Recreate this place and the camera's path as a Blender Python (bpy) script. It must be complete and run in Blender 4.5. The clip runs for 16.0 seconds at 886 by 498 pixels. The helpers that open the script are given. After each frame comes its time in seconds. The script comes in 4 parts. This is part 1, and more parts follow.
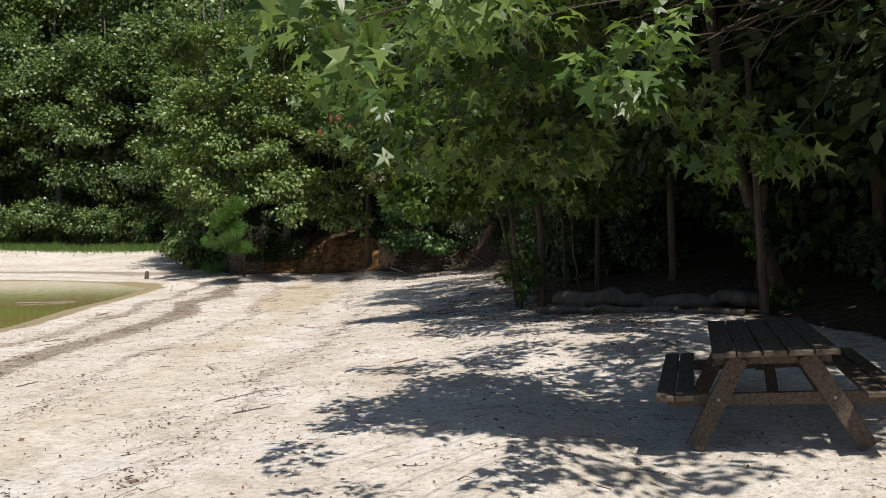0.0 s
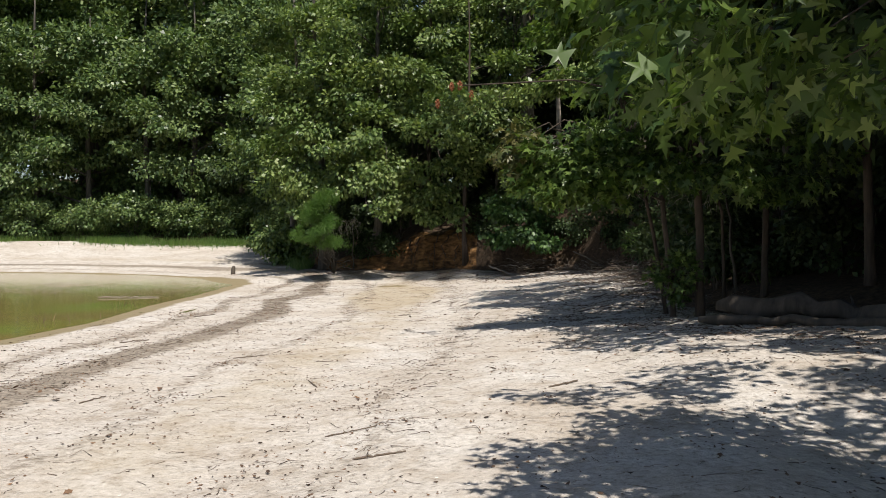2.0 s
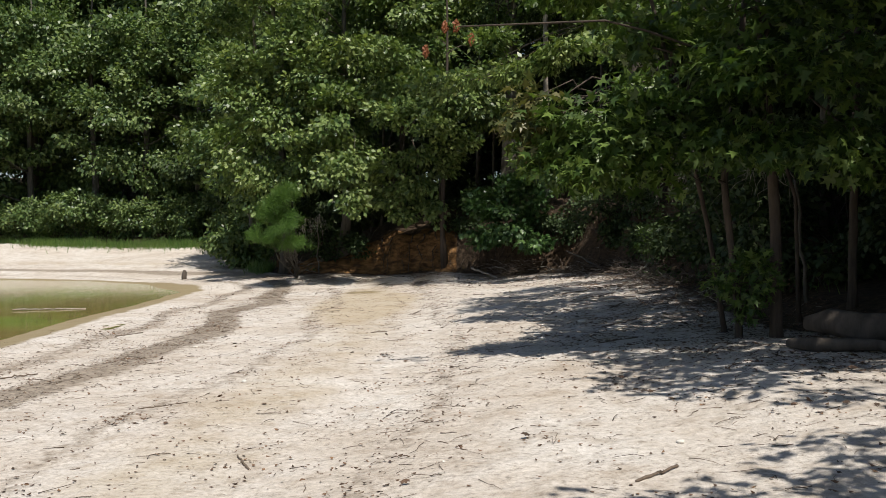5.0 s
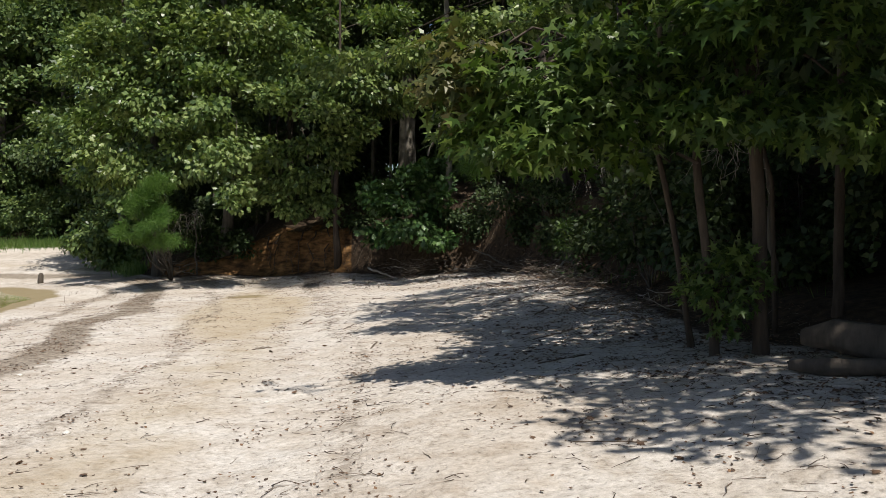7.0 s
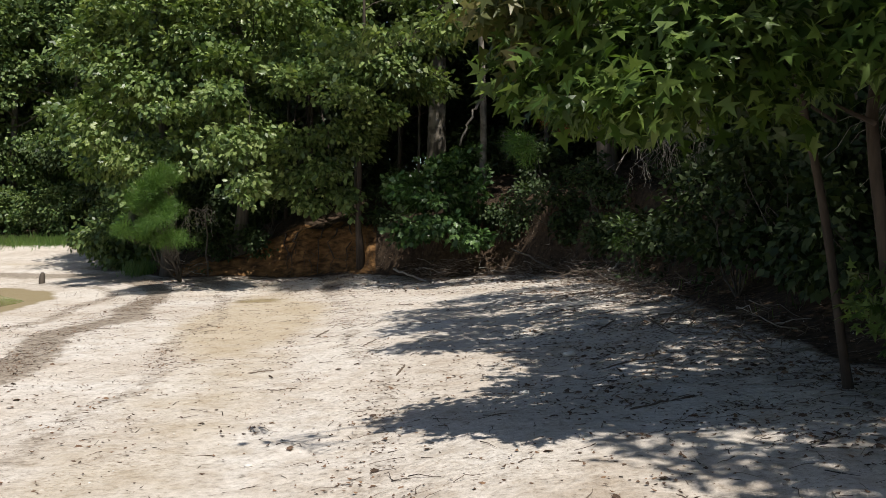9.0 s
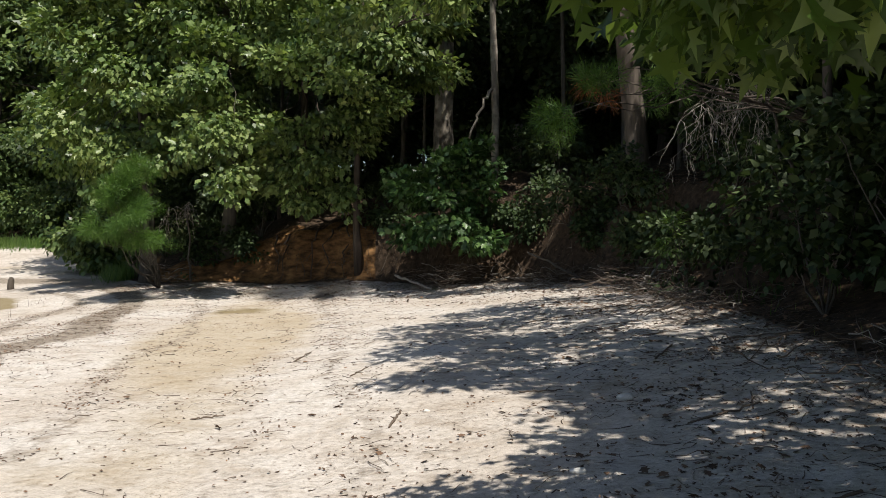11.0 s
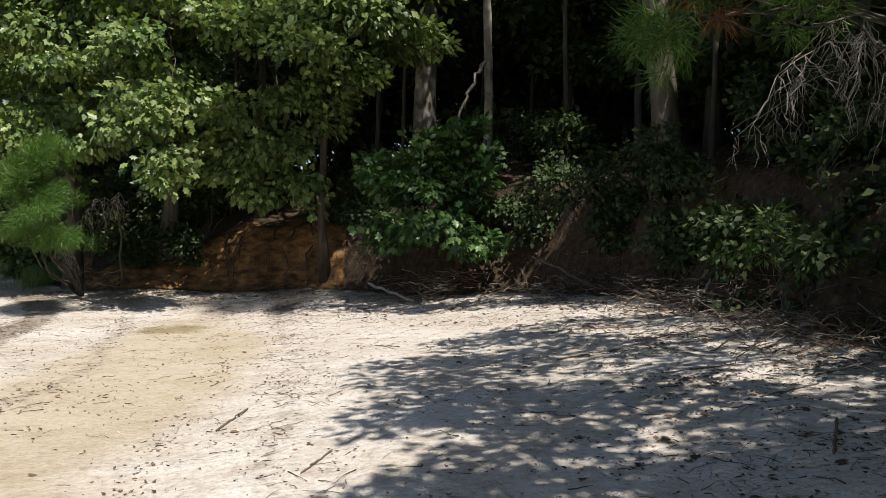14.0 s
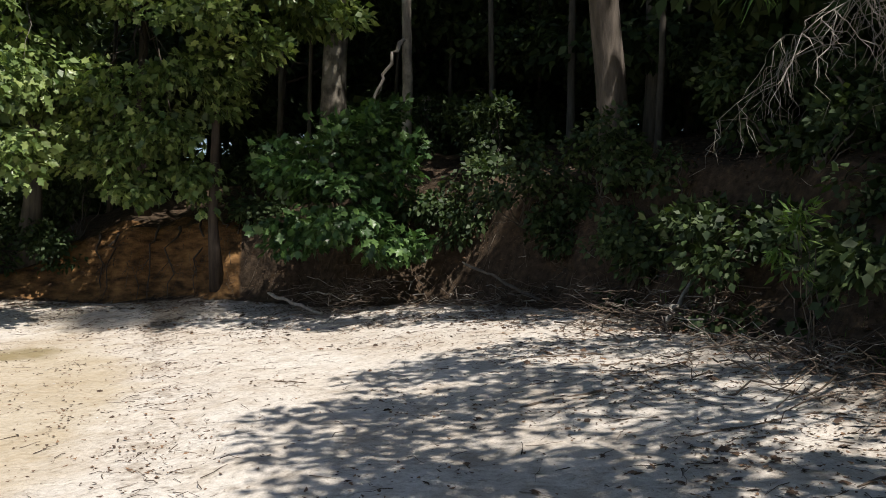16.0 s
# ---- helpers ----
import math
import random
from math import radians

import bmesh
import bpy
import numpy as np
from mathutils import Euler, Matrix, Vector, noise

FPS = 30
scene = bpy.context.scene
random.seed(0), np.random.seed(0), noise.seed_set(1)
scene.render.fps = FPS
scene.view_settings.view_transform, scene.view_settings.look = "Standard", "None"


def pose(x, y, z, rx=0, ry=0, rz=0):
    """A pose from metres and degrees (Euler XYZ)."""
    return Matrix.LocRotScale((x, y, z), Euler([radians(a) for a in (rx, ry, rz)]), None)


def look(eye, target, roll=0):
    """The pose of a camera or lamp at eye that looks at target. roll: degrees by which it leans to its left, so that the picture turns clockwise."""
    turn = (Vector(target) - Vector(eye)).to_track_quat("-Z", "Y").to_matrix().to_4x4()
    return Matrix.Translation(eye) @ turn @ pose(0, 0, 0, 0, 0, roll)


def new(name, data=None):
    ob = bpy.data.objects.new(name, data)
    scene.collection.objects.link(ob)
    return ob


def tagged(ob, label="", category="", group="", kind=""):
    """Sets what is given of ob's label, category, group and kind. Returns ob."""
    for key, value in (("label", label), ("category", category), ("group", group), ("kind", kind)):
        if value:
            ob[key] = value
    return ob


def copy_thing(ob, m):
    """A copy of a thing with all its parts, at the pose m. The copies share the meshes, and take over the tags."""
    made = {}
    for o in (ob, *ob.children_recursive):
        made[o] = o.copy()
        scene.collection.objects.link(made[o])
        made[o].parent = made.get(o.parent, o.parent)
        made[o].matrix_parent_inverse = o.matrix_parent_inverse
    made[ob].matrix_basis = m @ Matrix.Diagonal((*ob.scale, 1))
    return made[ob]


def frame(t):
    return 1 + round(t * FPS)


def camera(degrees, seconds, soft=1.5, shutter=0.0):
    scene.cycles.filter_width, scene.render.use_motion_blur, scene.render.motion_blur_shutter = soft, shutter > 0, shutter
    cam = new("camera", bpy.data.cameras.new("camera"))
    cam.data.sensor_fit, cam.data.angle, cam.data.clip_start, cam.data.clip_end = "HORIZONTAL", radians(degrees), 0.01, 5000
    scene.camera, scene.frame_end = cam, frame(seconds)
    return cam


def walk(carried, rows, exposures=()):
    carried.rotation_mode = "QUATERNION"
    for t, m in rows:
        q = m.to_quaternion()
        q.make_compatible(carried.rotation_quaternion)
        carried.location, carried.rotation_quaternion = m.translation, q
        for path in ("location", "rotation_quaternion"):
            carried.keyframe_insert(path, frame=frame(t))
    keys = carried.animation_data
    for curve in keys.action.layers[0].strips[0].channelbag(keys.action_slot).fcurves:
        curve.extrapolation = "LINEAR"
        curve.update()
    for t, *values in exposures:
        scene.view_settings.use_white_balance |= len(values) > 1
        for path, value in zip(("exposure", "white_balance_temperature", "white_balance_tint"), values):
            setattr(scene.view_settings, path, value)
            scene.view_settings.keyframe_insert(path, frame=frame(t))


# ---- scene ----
cam = camera(54.8, 16.0, soft=0.75)
METRES, EYE, TILT, LEAN, TURN = 20.3, 1.5, 0.0, -4.8, 0.0
ROWS = [
    (0.0, 0.0, 0.0, 0.0, -0.08, -0.88, 5.16),
    (0.5, -0.0107, 0.0316, 0.0014, 0.71, -0.84, 5.08),
    (1.0, -0.0239, 0.0616, 0.0005, 2.88, -0.59, 4.75),
    (1.5, -0.0347, 0.0933, -0.0032, 4.18, -0.46, 4.61),
    (2.0, -0.0474, 0.1262, -0.0036, 5.2, -0.42, 4.44),
    (2.5, -0.0559, 0.1531, -0.0021, 5.77, -0.41, 4.44),
    (3.0, -0.0641, 0.1811, 0.0004, 5.91, -0.37, 4.47),
    (5.5, -0.0832, 0.3357, -0.0047, 0.83, -0.75, 4.81),
    (6.0, -0.0902, 0.3678, -0.0051, -1.94, -1.0, 4.77),
    (6.5, -0.0891, 0.3962, -0.0066, -3.69, -1.19, 4.9),
    (7.0, -0.0879, 0.4258, -0.0051, -4.24, -1.3, 5.0),
    (7.5, -0.0872, 0.455, -0.0042, -4.01, -1.29, 4.99),
    (8.0, -0.0857, 0.4874, -0.0057, -3.72, -1.27, 5.17),
    (8.5, -0.0897, 0.5203, -0.0064, -2.89, -1.25, 4.95),
    (11.0, -0.0862, 0.68, -0.0096, -2.1, -0.9, 4.66),
    (11.5, -0.0824, 0.7086, -0.0087, -3.16, -0.98, 4.65),
    (12.0, -0.0823, 0.7419, -0.0101, -5.67, -1.17, 4.59),
    (12.5, -0.0882, 0.7738, -0.0094, -6.23, -1.29, 4.47),
    (13.0, -0.0895, 0.8027, -0.0101, -5.23, -1.16, 4.44),
    (13.5, -0.0923, 0.8349, -0.0091, -4.63, -1.09, 4.27),
    (14.0, -0.0944, 0.8647, -0.0086, -4.15, -1.04, 4.18),
    (14.5, -0.0899, 0.8949, -0.01, -4.33, -1.05, 4.26),
    (15.0, -0.0908, 0.9259, -0.01, -6.23, -1.18, 4.15),
    (15.5, -0.0928, 0.9538, -0.0082, -8.61, -1.35, 4.04),
    (16.0, -0.0927, 0.9827, -0.0065, -10.49, -1.53, 3.98),
]
walk(cam, [(t, pose(0, 0, EYE, TILT, LEAN, TURN) @ pose(METRES * x, METRES * y, METRES * z, 90 + pitch, roll, yaw)) for t, x, y, z, yaw, pitch, roll in ROWS], exposures=((0.0, 0.12), (5.5, 0.02), (11.0, 0.17), (16.0, 0.3)))

# ---- world, sun ----
SUN_TO = Vector((0.2, -0.45, 1.0)).normalized()
world = bpy.data.worlds.new("world")
scene.world = world
world.use_nodes = True
sky = world.node_tree.nodes.new("ShaderNodeTexSky")
sky.sky_type, sky.sun_disc = "NISHITA", False
sky.sun_elevation = math.asin(SUN_TO.z)
sky.sun_rotation = math.atan2(SUN_TO.x, SUN_TO.y)
background = world.node_tree.nodes["Background"]
world.node_tree.links.new(sky.outputs[0], background.inputs[0])
background.inputs[1].default_value = 0.08
sun = new("sun", bpy.data.lights.new("sun", "SUN"))
sun.data.energy, sun.data.angle, sun.data.color = 5.0, radians(0.6), (1.0, 0.95, 0.87)
sun.matrix_world = look((0, 0, 40), Vector((0, 0, 40)) - SUN_TO)


# ---- materials ----
def material(name):
    m = bpy.data.materials.new(name)
    m.use_nodes = True
    nodes, links = m.node_tree.nodes, m.node_tree.links
    return m, nodes, links, nodes["Principled BSDF"]


def node(nodes, kind, **values):
    n = nodes.new(kind)
    for key, value in values.items():
        n.inputs[key].default_value = value
    return n


def noise_at(nodes, links, scale, detail=4.0, stretch=None, rough=0.55):
    co = nodes.new("ShaderNodeTexCoord")
    n = node(nodes, "ShaderNodeTexNoise", Scale=scale, Detail=detail, Roughness=rough)
    if stretch:
        mp = nodes.new("ShaderNodeMapping")
        mp.inputs["Scale"].default_value = stretch
        links.new(co.outputs["Object"], mp.inputs[0])
        links.new(mp.outputs[0], n.inputs["Vector"])
    else:
        links.new(co.outputs["Object"], n.inputs["Vector"])
    return n.outputs["Fac"]


def ramp(nodes, links, fac, stops):
    r = nodes.new("ShaderNodeValToRGB")
    while len(r.color_ramp.elements) < len(stops):
        r.color_ramp.elements.new(0.5)
    for e, (at, c) in zip(r.color_ramp.elements, stops):
        e.position, e.color = at, (*c, 1) if len(c) == 3 else c
    links.new(fac, r.inputs[0])
    return r.outputs[0]


def mixed(nodes, links, fac, a, b, mode="MIX"):
    m = nodes.new("ShaderNodeMix")
    m.data_type, m.blend_type = "RGBA", mode
    for value, socket in ((fac, m.inputs[0]), (a, m.inputs[6]), (b, m.inputs[7])):
        if isinstance(value, bpy.types.NodeSocket):
            links.new(value, socket)
        else:
            socket.default_value = value if not isinstance(value, tuple) else (*value, 1)
    return m.outputs[2]


def maths(nodes, links, op, a, b=0.0, clamp=False):
    m = nodes.new("ShaderNodeMath")
    m.operation, m.use_clamp = op, clamp
    for value, socket in ((a, m.inputs[0]), (b, m.inputs[1])):
        if isinstance(value, bpy.types.NodeSocket):
            links.new(value, socket)
        else:
            socket.default_value = value
    return m.outputs[0]


def bumped(nodes, links, bsdf, height, strength, distance):
    b = node(nodes, "ShaderNodeBump", Strength=strength, Distance=distance)
    links.new(height, b.inputs["Height"])
    links.new(b.outputs[0], bsdf.inputs["Normal"])


def leaf_material(name, dark, mid, light, gloss=0.42, through_light=0.28):
    m, nodes, links, bsdf = material(name)
    geo = nodes.new("ShaderNodeNewGeometry")
    col = ramp(nodes, links, geo.outputs["Random Per Island"], [(0.0, dark), (0.45, mid), (0.85, light), (1.0, [c * 1.25 for c in light])])
    big = noise_at(nodes, links, 0.7, 2.0)
    col = mixed(nodes, links, ramp(nodes, links, big, [(0.35, (0, 0, 0)), (0.65, (1, 1, 1))]), col, mixed(nodes, links, 1.0, col, (0.75, 0.85, 0.8), "MULTIPLY"))
    links.new(col, bsdf.inputs["Base Color"])
    bsdf.inputs["Roughness"].default_value = gloss
    bsdf.inputs["Specular IOR Level"].default_value = 0.42
    tr = nodes.new("ShaderNodeBsdfTranslucent")
    links.new(mixed(nodes, links, 1.0, col, (1.1, 1.15, 0.55), "MULTIPLY"), tr.inputs[0])
    mx = node(nodes, "ShaderNodeMixShader", Fac=through_light)
    links.new(bsdf.outputs[0], mx.inputs[1])
    links.new(tr.outputs[0], mx.inputs[2])
    links.new(mx.outputs[0], nodes["Material Output"].inputs[0])
    return m


def bark_material(name, dark, light, scale=9.0, depth=0.02, patch=None):
    m, nodes, links, bsdf = material(name)
    grain = noise_at(nodes, links, scale, 6.0, (1.0, 1.0, 0.16), 0.65)
    col = ramp(nodes, links, grain, [(0.3, dark), (0.68, light)])
    if patch:
        col = mixed(nodes, links, ramp(nodes, links, noise_at(nodes, links, 2.2, 4.0), [(0.5, (0, 0, 0)), (0.6, (1, 1, 1))]), col, patch)
    links.new(col, bsdf.inputs["Base Color"])
    bsdf.inputs["Roughness"].default_value = 0.92
    bumped(nodes, links, bsdf, grain, 0.9, depth)
    return m


def plain(name, a, b, scale, rough=0.85, stretch=None, depth=0.004):
    m, nodes, links, bsdf = material(name)
    n = noise_at(nodes, links, scale, 5.0, stretch)
    links.new(ramp(nodes, links, n, [(0.32, a), (0.68, b)]), bsdf.inputs["Base Color"])
    bsdf.inputs["Roughness"].default_value = rough
    bumped(nodes, links, bsdf, n, 0.6, depth)
    return m


def island(name, stops, rough=0.85):
    m, nodes, links, bsdf = material(name)
    geo = nodes.new("ShaderNodeNewGeometry")
    col = ramp(nodes, links, geo.outputs["Random Per Island"], stops)
    fine = noise_at(nodes, links, 60.0, 2.0)
    col = mixed(nodes, links, 1.0, col, ramp(nodes, links, fine, [(0.3, (0.7, 0.7, 0.7)), (0.7, (1.1, 1.1, 1.1))]), "MULTIPLY")
    links.new(col, bsdf.inputs["Base Color"])
    bsdf.inputs["Roughness"].default_value = rough
    return m


OAK = leaf_material("oak_leaf", (0.055, 0.095, 0.03), (0.168, 0.232, 0.07), (0.29, 0.35, 0.125), 0.38, 0.26)
FAR = leaf_material("far_leaf", (0.05, 0.09, 0.032), (0.13, 0.19, 0.064), (0.22, 0.28, 0.1), 0.42, 0.26)
BUSH = leaf_material("bush_leaf", (0.026, 0.062, 0.02), (0.056, 0.112, 0.033), (0.1, 0.17, 0.05), 0.36, 0.2)
# Leaves inside the wood: its deep shade is put into this darker green.
SHADED_LEAF = leaf_material("shade_darkened_leaf", (0.022, 0.04, 0.013), (0.045, 0.075, 0.022), (0.08, 0.11, 0.038), 0.6, 0.2)
GUM = leaf_material("gum_leaf", (0.042, 0.078, 0.017), (0.085, 0.14, 0.03), (0.16, 0.22, 0.055), 0.4, 0.36)
GUM_OLD = leaf_material("yellowing_gum_leaf", (0.07, 0.085, 0.025), (0.13, 0.14, 0.045), (0.2, 0.17, 0.07), 0.45, 0.3)
NEEDLE = leaf_material("needle", (0.05, 0.11, 0.018), (0.085, 0.17, 0.028), (0.13, 0.22, 0.04), 0.5, 0.3)
SUMAC = leaf_material("sumac_leaf", (0.035, 0.085, 0.018), (0.06, 0.12, 0.025), (0.1, 0.17, 0.035))
GRASS = leaf_material("grass_blade", (0.06, 0.12, 0.02), (0.1, 0.18, 0.03), (0.16, 0.22, 0.06), 0.5, 0.3)
RUST = leaf_material("dead_needle", (0.16, 0.05, 0.02), (0.25, 0.08, 0.03), (0.33, 0.12, 0.05), 0.6, 0.2)
PINE_BARK = bark_material("pine_bark", (0.04, 0.032, 0.026), (0.16, 0.13, 0.105), 7.0, 0.03)
GREY_BARK = bark_material("grey_bark", (0.045, 0.04, 0.034), (0.14, 0.122, 0.1), 12.0, 0.012)
PALE_BARK = bark_material("pale_bark", (0.08, 0.07, 0.058), (0.27, 0.235, 0.19), 12.0, 0.012, (0.36, 0.32, 0.26))
RED_BARK = bark_material("reddish_bark", (0.035, 0.026, 0.02), (0.1, 0.075, 0.056), 14.0, 0.012)
DEAD = bark_material("bleached_wood", (0.17, 0.15, 0.125), (0.44, 0.4, 0.345), 20.0, 0.004)
LOG = bark_material("weathered_log", (0.035, 0.028, 0.022), (0.12, 0.097, 0.076), 6.0, 0.02)
PLANK = plain("weathered_plank", (0.038, 0.028, 0.02), (0.115, 0.085, 0.06), 9.0, 0.8, (4.0, 0.5, 4.0))
STEEL = plain("galvanised_bolt", (0.2, 0.2, 0.2), (0.4, 0.4, 0.4), 20.0, 0.5)
TWIG = island("twig_bark", [(0.0, (0.05, 0.035, 0.025)), (0.5, (0.12, 0.085, 0.06)), (1.0, (0.3, 0.25, 0.2))])
LITTER = island("dead_leaf", [(0.0, (0.045, 0.028, 0.018)), (0.4, (0.1, 0.06, 0.038)), (0.75, (0.17, 0.1, 0.06)), (1.0, (0.26, 0.15, 0.08))])
SHELL = island("pale_pebble", [(0.0, (0.35, 0.31, 0.26)), (0.6, (0.55, 0.5, 0.43)), (1.0, (0.75, 0.72, 0.66))])

# the ground: sand, wrack, damp patches, clay, leaf duff, in one material by zone
SAND, nodes, links, bsdf = material("sand")


def zone(name):
    a = nodes.new("ShaderNodeAttribute")
    a.attribute_name = name
    return a.outputs["Fac"]


def patchy(name, scale, edge=0.18, detail=6.0, stretch=None):
    n = noise_at(nodes, links, scale, detail, stretch, 0.62)
    s = maths(nodes, links, "ADD", maths(nodes, links, "MULTIPLY", zone(name), 1.3), maths(nodes, links, "SUBTRACT", n, 0.95))
    return maths(nodes, links, "DIVIDE", s, edge, True)


large = noise_at(nodes, links, 0.55, 5.0)
fine = noise_at(nodes, links, 16.0, 6.0, None, 0.7)
grain = noise_at(nodes, links, 140.0, 3.0)
col = ramp(nodes, links, large, [(0.3, (0.54, 0.475, 0.41)), (0.5, (0.62, 0.565, 0.51)), (0.7, (0.68, 0.64, 0.6))])
col = mixed(nodes, links, 0.85, col, ramp(nodes, links, fine, [(0.32, (0.44, 0.42, 0.39)), (0.43, (0.84, 0.83, 0.81)), (0.6, (1.06, 1.06, 1.06))]), "MULTIPLY")
col = mixed(nodes, links, 0.6, col, ramp(nodes, links, grain, [(0.3, (0.75, 0.73, 0.7)), (0.65, (1.08, 1.08, 1.08))]), "MULTIPLY")
mottle = noise_at(nodes, links, 3.2, 5.0, None, 0.6)
col = mixed(nodes, links, 0.8, col, ramp(nodes, links, mottle, [(0.34, (0.76, 0.72, 0.67)), (0.5, (1, 1, 1)), (0.66, (1.06, 1.07, 1.08))]), "MULTIPLY")
crumb = maths(nodes, links, "MULTIPLY", ramp(nodes, links, noise_at(nodes, links, 26.0, 5.0, (1, 2.0, 1), 0.7), [(0.55, (0, 0, 0)), (0.62, (1, 1, 1))]), ramp(nodes, links, noise_at(nodes, links, 0.8, 5.0, None, 0.65), [(0.46, (0, 0, 0)), (0.6, (1, 1, 1))]))
col = mixed(nodes, links, maths(nodes, links, "MULTIPLY", crumb, 0.7), col, (0.2, 0.155, 0.115))
col = mixed(nodes, links, maths(nodes, links, "MULTIPLY", patchy("damp", 0.9, 0.5), 0.55), col, (0.4, 0.315, 0.19))
col = mixed(nodes, links, maths(nodes, links, "MULTIPLY", patchy("wrack", 7.5, 0.26, 9.0), 0.85), col, ramp(nodes, links, fine, [(0.35, (0.13, 0.105, 0.08)), (0.65, (0.36, 0.3, 0.235))]))
col = mixed(nodes, links, maths(nodes, links, "MULTIPLY", patchy("mud", 1.3, 0.3), 0.9), col, (0.24, 0.19, 0.1))
col = mixed(nodes, links, patchy("duff", 2.6, 0.25), col, ramp(nodes, links, noise_at(nodes, links, 9.0, 6.0), [(0.3, (0.03, 0.022, 0.015)), (0.6, (0.08, 0.055, 0.036)), (0.8, (0.15, 0.09, 0.055))]))
col = mixed(nodes, links, patchy("clay", 1.6, 0.3), col, ramp(nodes, links, noise_at(nodes, links, 3.0, 6.0, (1, 1, 2.5)), [(0.32, (0.045, 0.028, 0.016)), (0.5, (0.165, 0.088, 0.036)), (0.7, (0.32, 0.175, 0.072))]))
links.new(col, bsdf.inputs["Base Color"])
bsdf.inputs["Roughness"].default_value = 0.95
bsdf.inputs["Specular IOR Level"].default_value = 0.15
height = maths(nodes, links, "ADD", maths(nodes, links, "MULTIPLY", noise_at(nodes, links, 5.0, 6.0, None, 0.6), 1.0), maths(nodes, links, "MULTIPLY", fine, 0.45))
bumped(nodes, links, bsdf, height, 0.75, 0.07)

WATER, nodes, links, bsdf = material("shallow_water")
weed = noise_at(nodes, links, 0.35, 4.0)
col = ramp(nodes, links, weed, [(0.42, (0.22, 0.17, 0.06)), (0.55, (0.22, 0.21, 0.055)), (0.68, (0.19, 0.235, 0.05))])
col = mixed(nodes, links, 0.5, col, ramp(nodes, links, noise_at(nodes, links, 3.0, 4.0, (0.4, 1.6, 1)), [(0.35, (0.7, 0.7, 0.7)), (0.65, (1.15, 1.15, 1.1))]), "MULTIPLY")
links.new(col, bsdf.inputs["Base Color"])
bsdf.inputs["Roughness"].default_value = 0.08
bsdf.inputs["Specular IOR Level"].default_value = 0.25
bsdf.inputs["IOR"].default_value = 1.33
bumped(nodes, links, bsdf, noise_at(nodes, links, 3.2, 3.0, (0.5, 1.7, 1)), 0.12, 0.02)


# ---- mesh helpers ----
def arrays(verts, faces):
    """A mesh from an array of places and an array of faces that all have one count of corners, or a list of such arrays."""
    me = bpy.data.meshes.new("mesh")
    blocks = faces if isinstance(faces, list) else [faces]
    blocks = [np.asarray(b, dtype=np.int32) for b in blocks if len(b)]
    verts = np.asarray(verts, dtype=np.float32)
    me.vertices.add(len(verts))
    me.vertices.foreach_set("co", verts.ravel())
    loops = np.concatenate([b.ravel() for b in blocks])
    sizes = np.concatenate([np.full(len(b), b.shape[1]) for b in blocks])
    me.loops.add(len(loops))
    me.loops.foreach_set("vertex_index", loops)
    me.polygons.add(len(sizes))
    me.polygons.foreach_set("loop_start", np.concatenate([[0], np.cumsum(sizes)[:-1]]).astype(np.int32))
    me.update(calc_edges=True)
    me.validate()
    return me


def part(name, me, mat, parent=None, label="", smooth=False):
    if isinstance(me, bmesh.types.BMesh):
        bm, me = me, bpy.data.meshes.new(name)
        bm.to_mesh(me)
        bm.free()
    me.name = name
    if not me.materials:
        me.materials.append(mat)
    if smooth:
        me.polygons.foreach_set("use_smooth", np.ones(len(me.polygons), dtype=bool))
    ob = new(name, me)
    ob.parent = parent
    return tagged(ob, label)


def thing(name, at, label, category, group="", kind="", turn=0.0):
    ob = new(name)
    ob.empty_display_size = 0.1
    ob.matrix_basis = pose(*at, 0, 0, turn)
    return tagged(ob, label, category, group, kind)


def tube(path, radii, sides=8, rng=None, rough=0.0):
    """Places and quads of a tapering tube along a path, closed at its ends."""
    path = np.asarray(path, dtype=float)
    n = len(path)
    radii = np.broadcast_to(np.asarray(radii, dtype=float), (n,))
    tan = np.gradient(path, axis=0)
    tan /= np.linalg.norm(tan, axis=1)[:, None] + 1e-9
    ref = np.where(np.abs(tan[:, 2:3]) > 0.8, [[1.0, 0, 0]], [[0, 0, 1.0]])
    a = np.cross(tan, ref)
    a /= np.linalg.norm(a, axis=1)[:, None]
    b = np.cross(tan, a)
    ang = np.linspace(0, 2 * np.pi, sides, endpoint=False)
    ring = a[:, None] * np.cos(ang)[None, :, None] + b[:, None] * np.sin(ang)[None, :, None]
    r = radii[:, None, None]
    if rng is not None and rough:
        r = r * (1 + rough * rng.normal(size=(n, sides, 1)))
    v = (path[:, None] + ring * r).reshape(-1, 3)
    i = np.arange(n - 1)[:, None] * sides
    j = np.arange(sides)[None]
    k = (j + 1) % sides
    q = np.stack([i + j, i + k, i + sides + k, i + sides + j], -1).reshape(-1, 4)
    v = np.concatenate([v, path[:1], path[-1:]])
    e, f = len(v) - 2, len(v) - 1
    j = np.arange(sides)
    k = (j + 1) % sides
    caps = np.concatenate([np.stack([k, j, np.full(sides, e)], -1), np.stack([(n - 1) * sides + j, (n - 1) * sides + k, np.full(sides, f)], -1)])
    return v, q, caps


def joined(tubes):
    verts, quads, caps, base = [], [], [], 0
    for v, q, c in tubes:
        verts.append(v), quads.append(q + base), caps.append(c + base)
        base += len(v)
    return arrays(np.concatenate(verts), [np.concatenate(quads), np.concatenate(caps)])


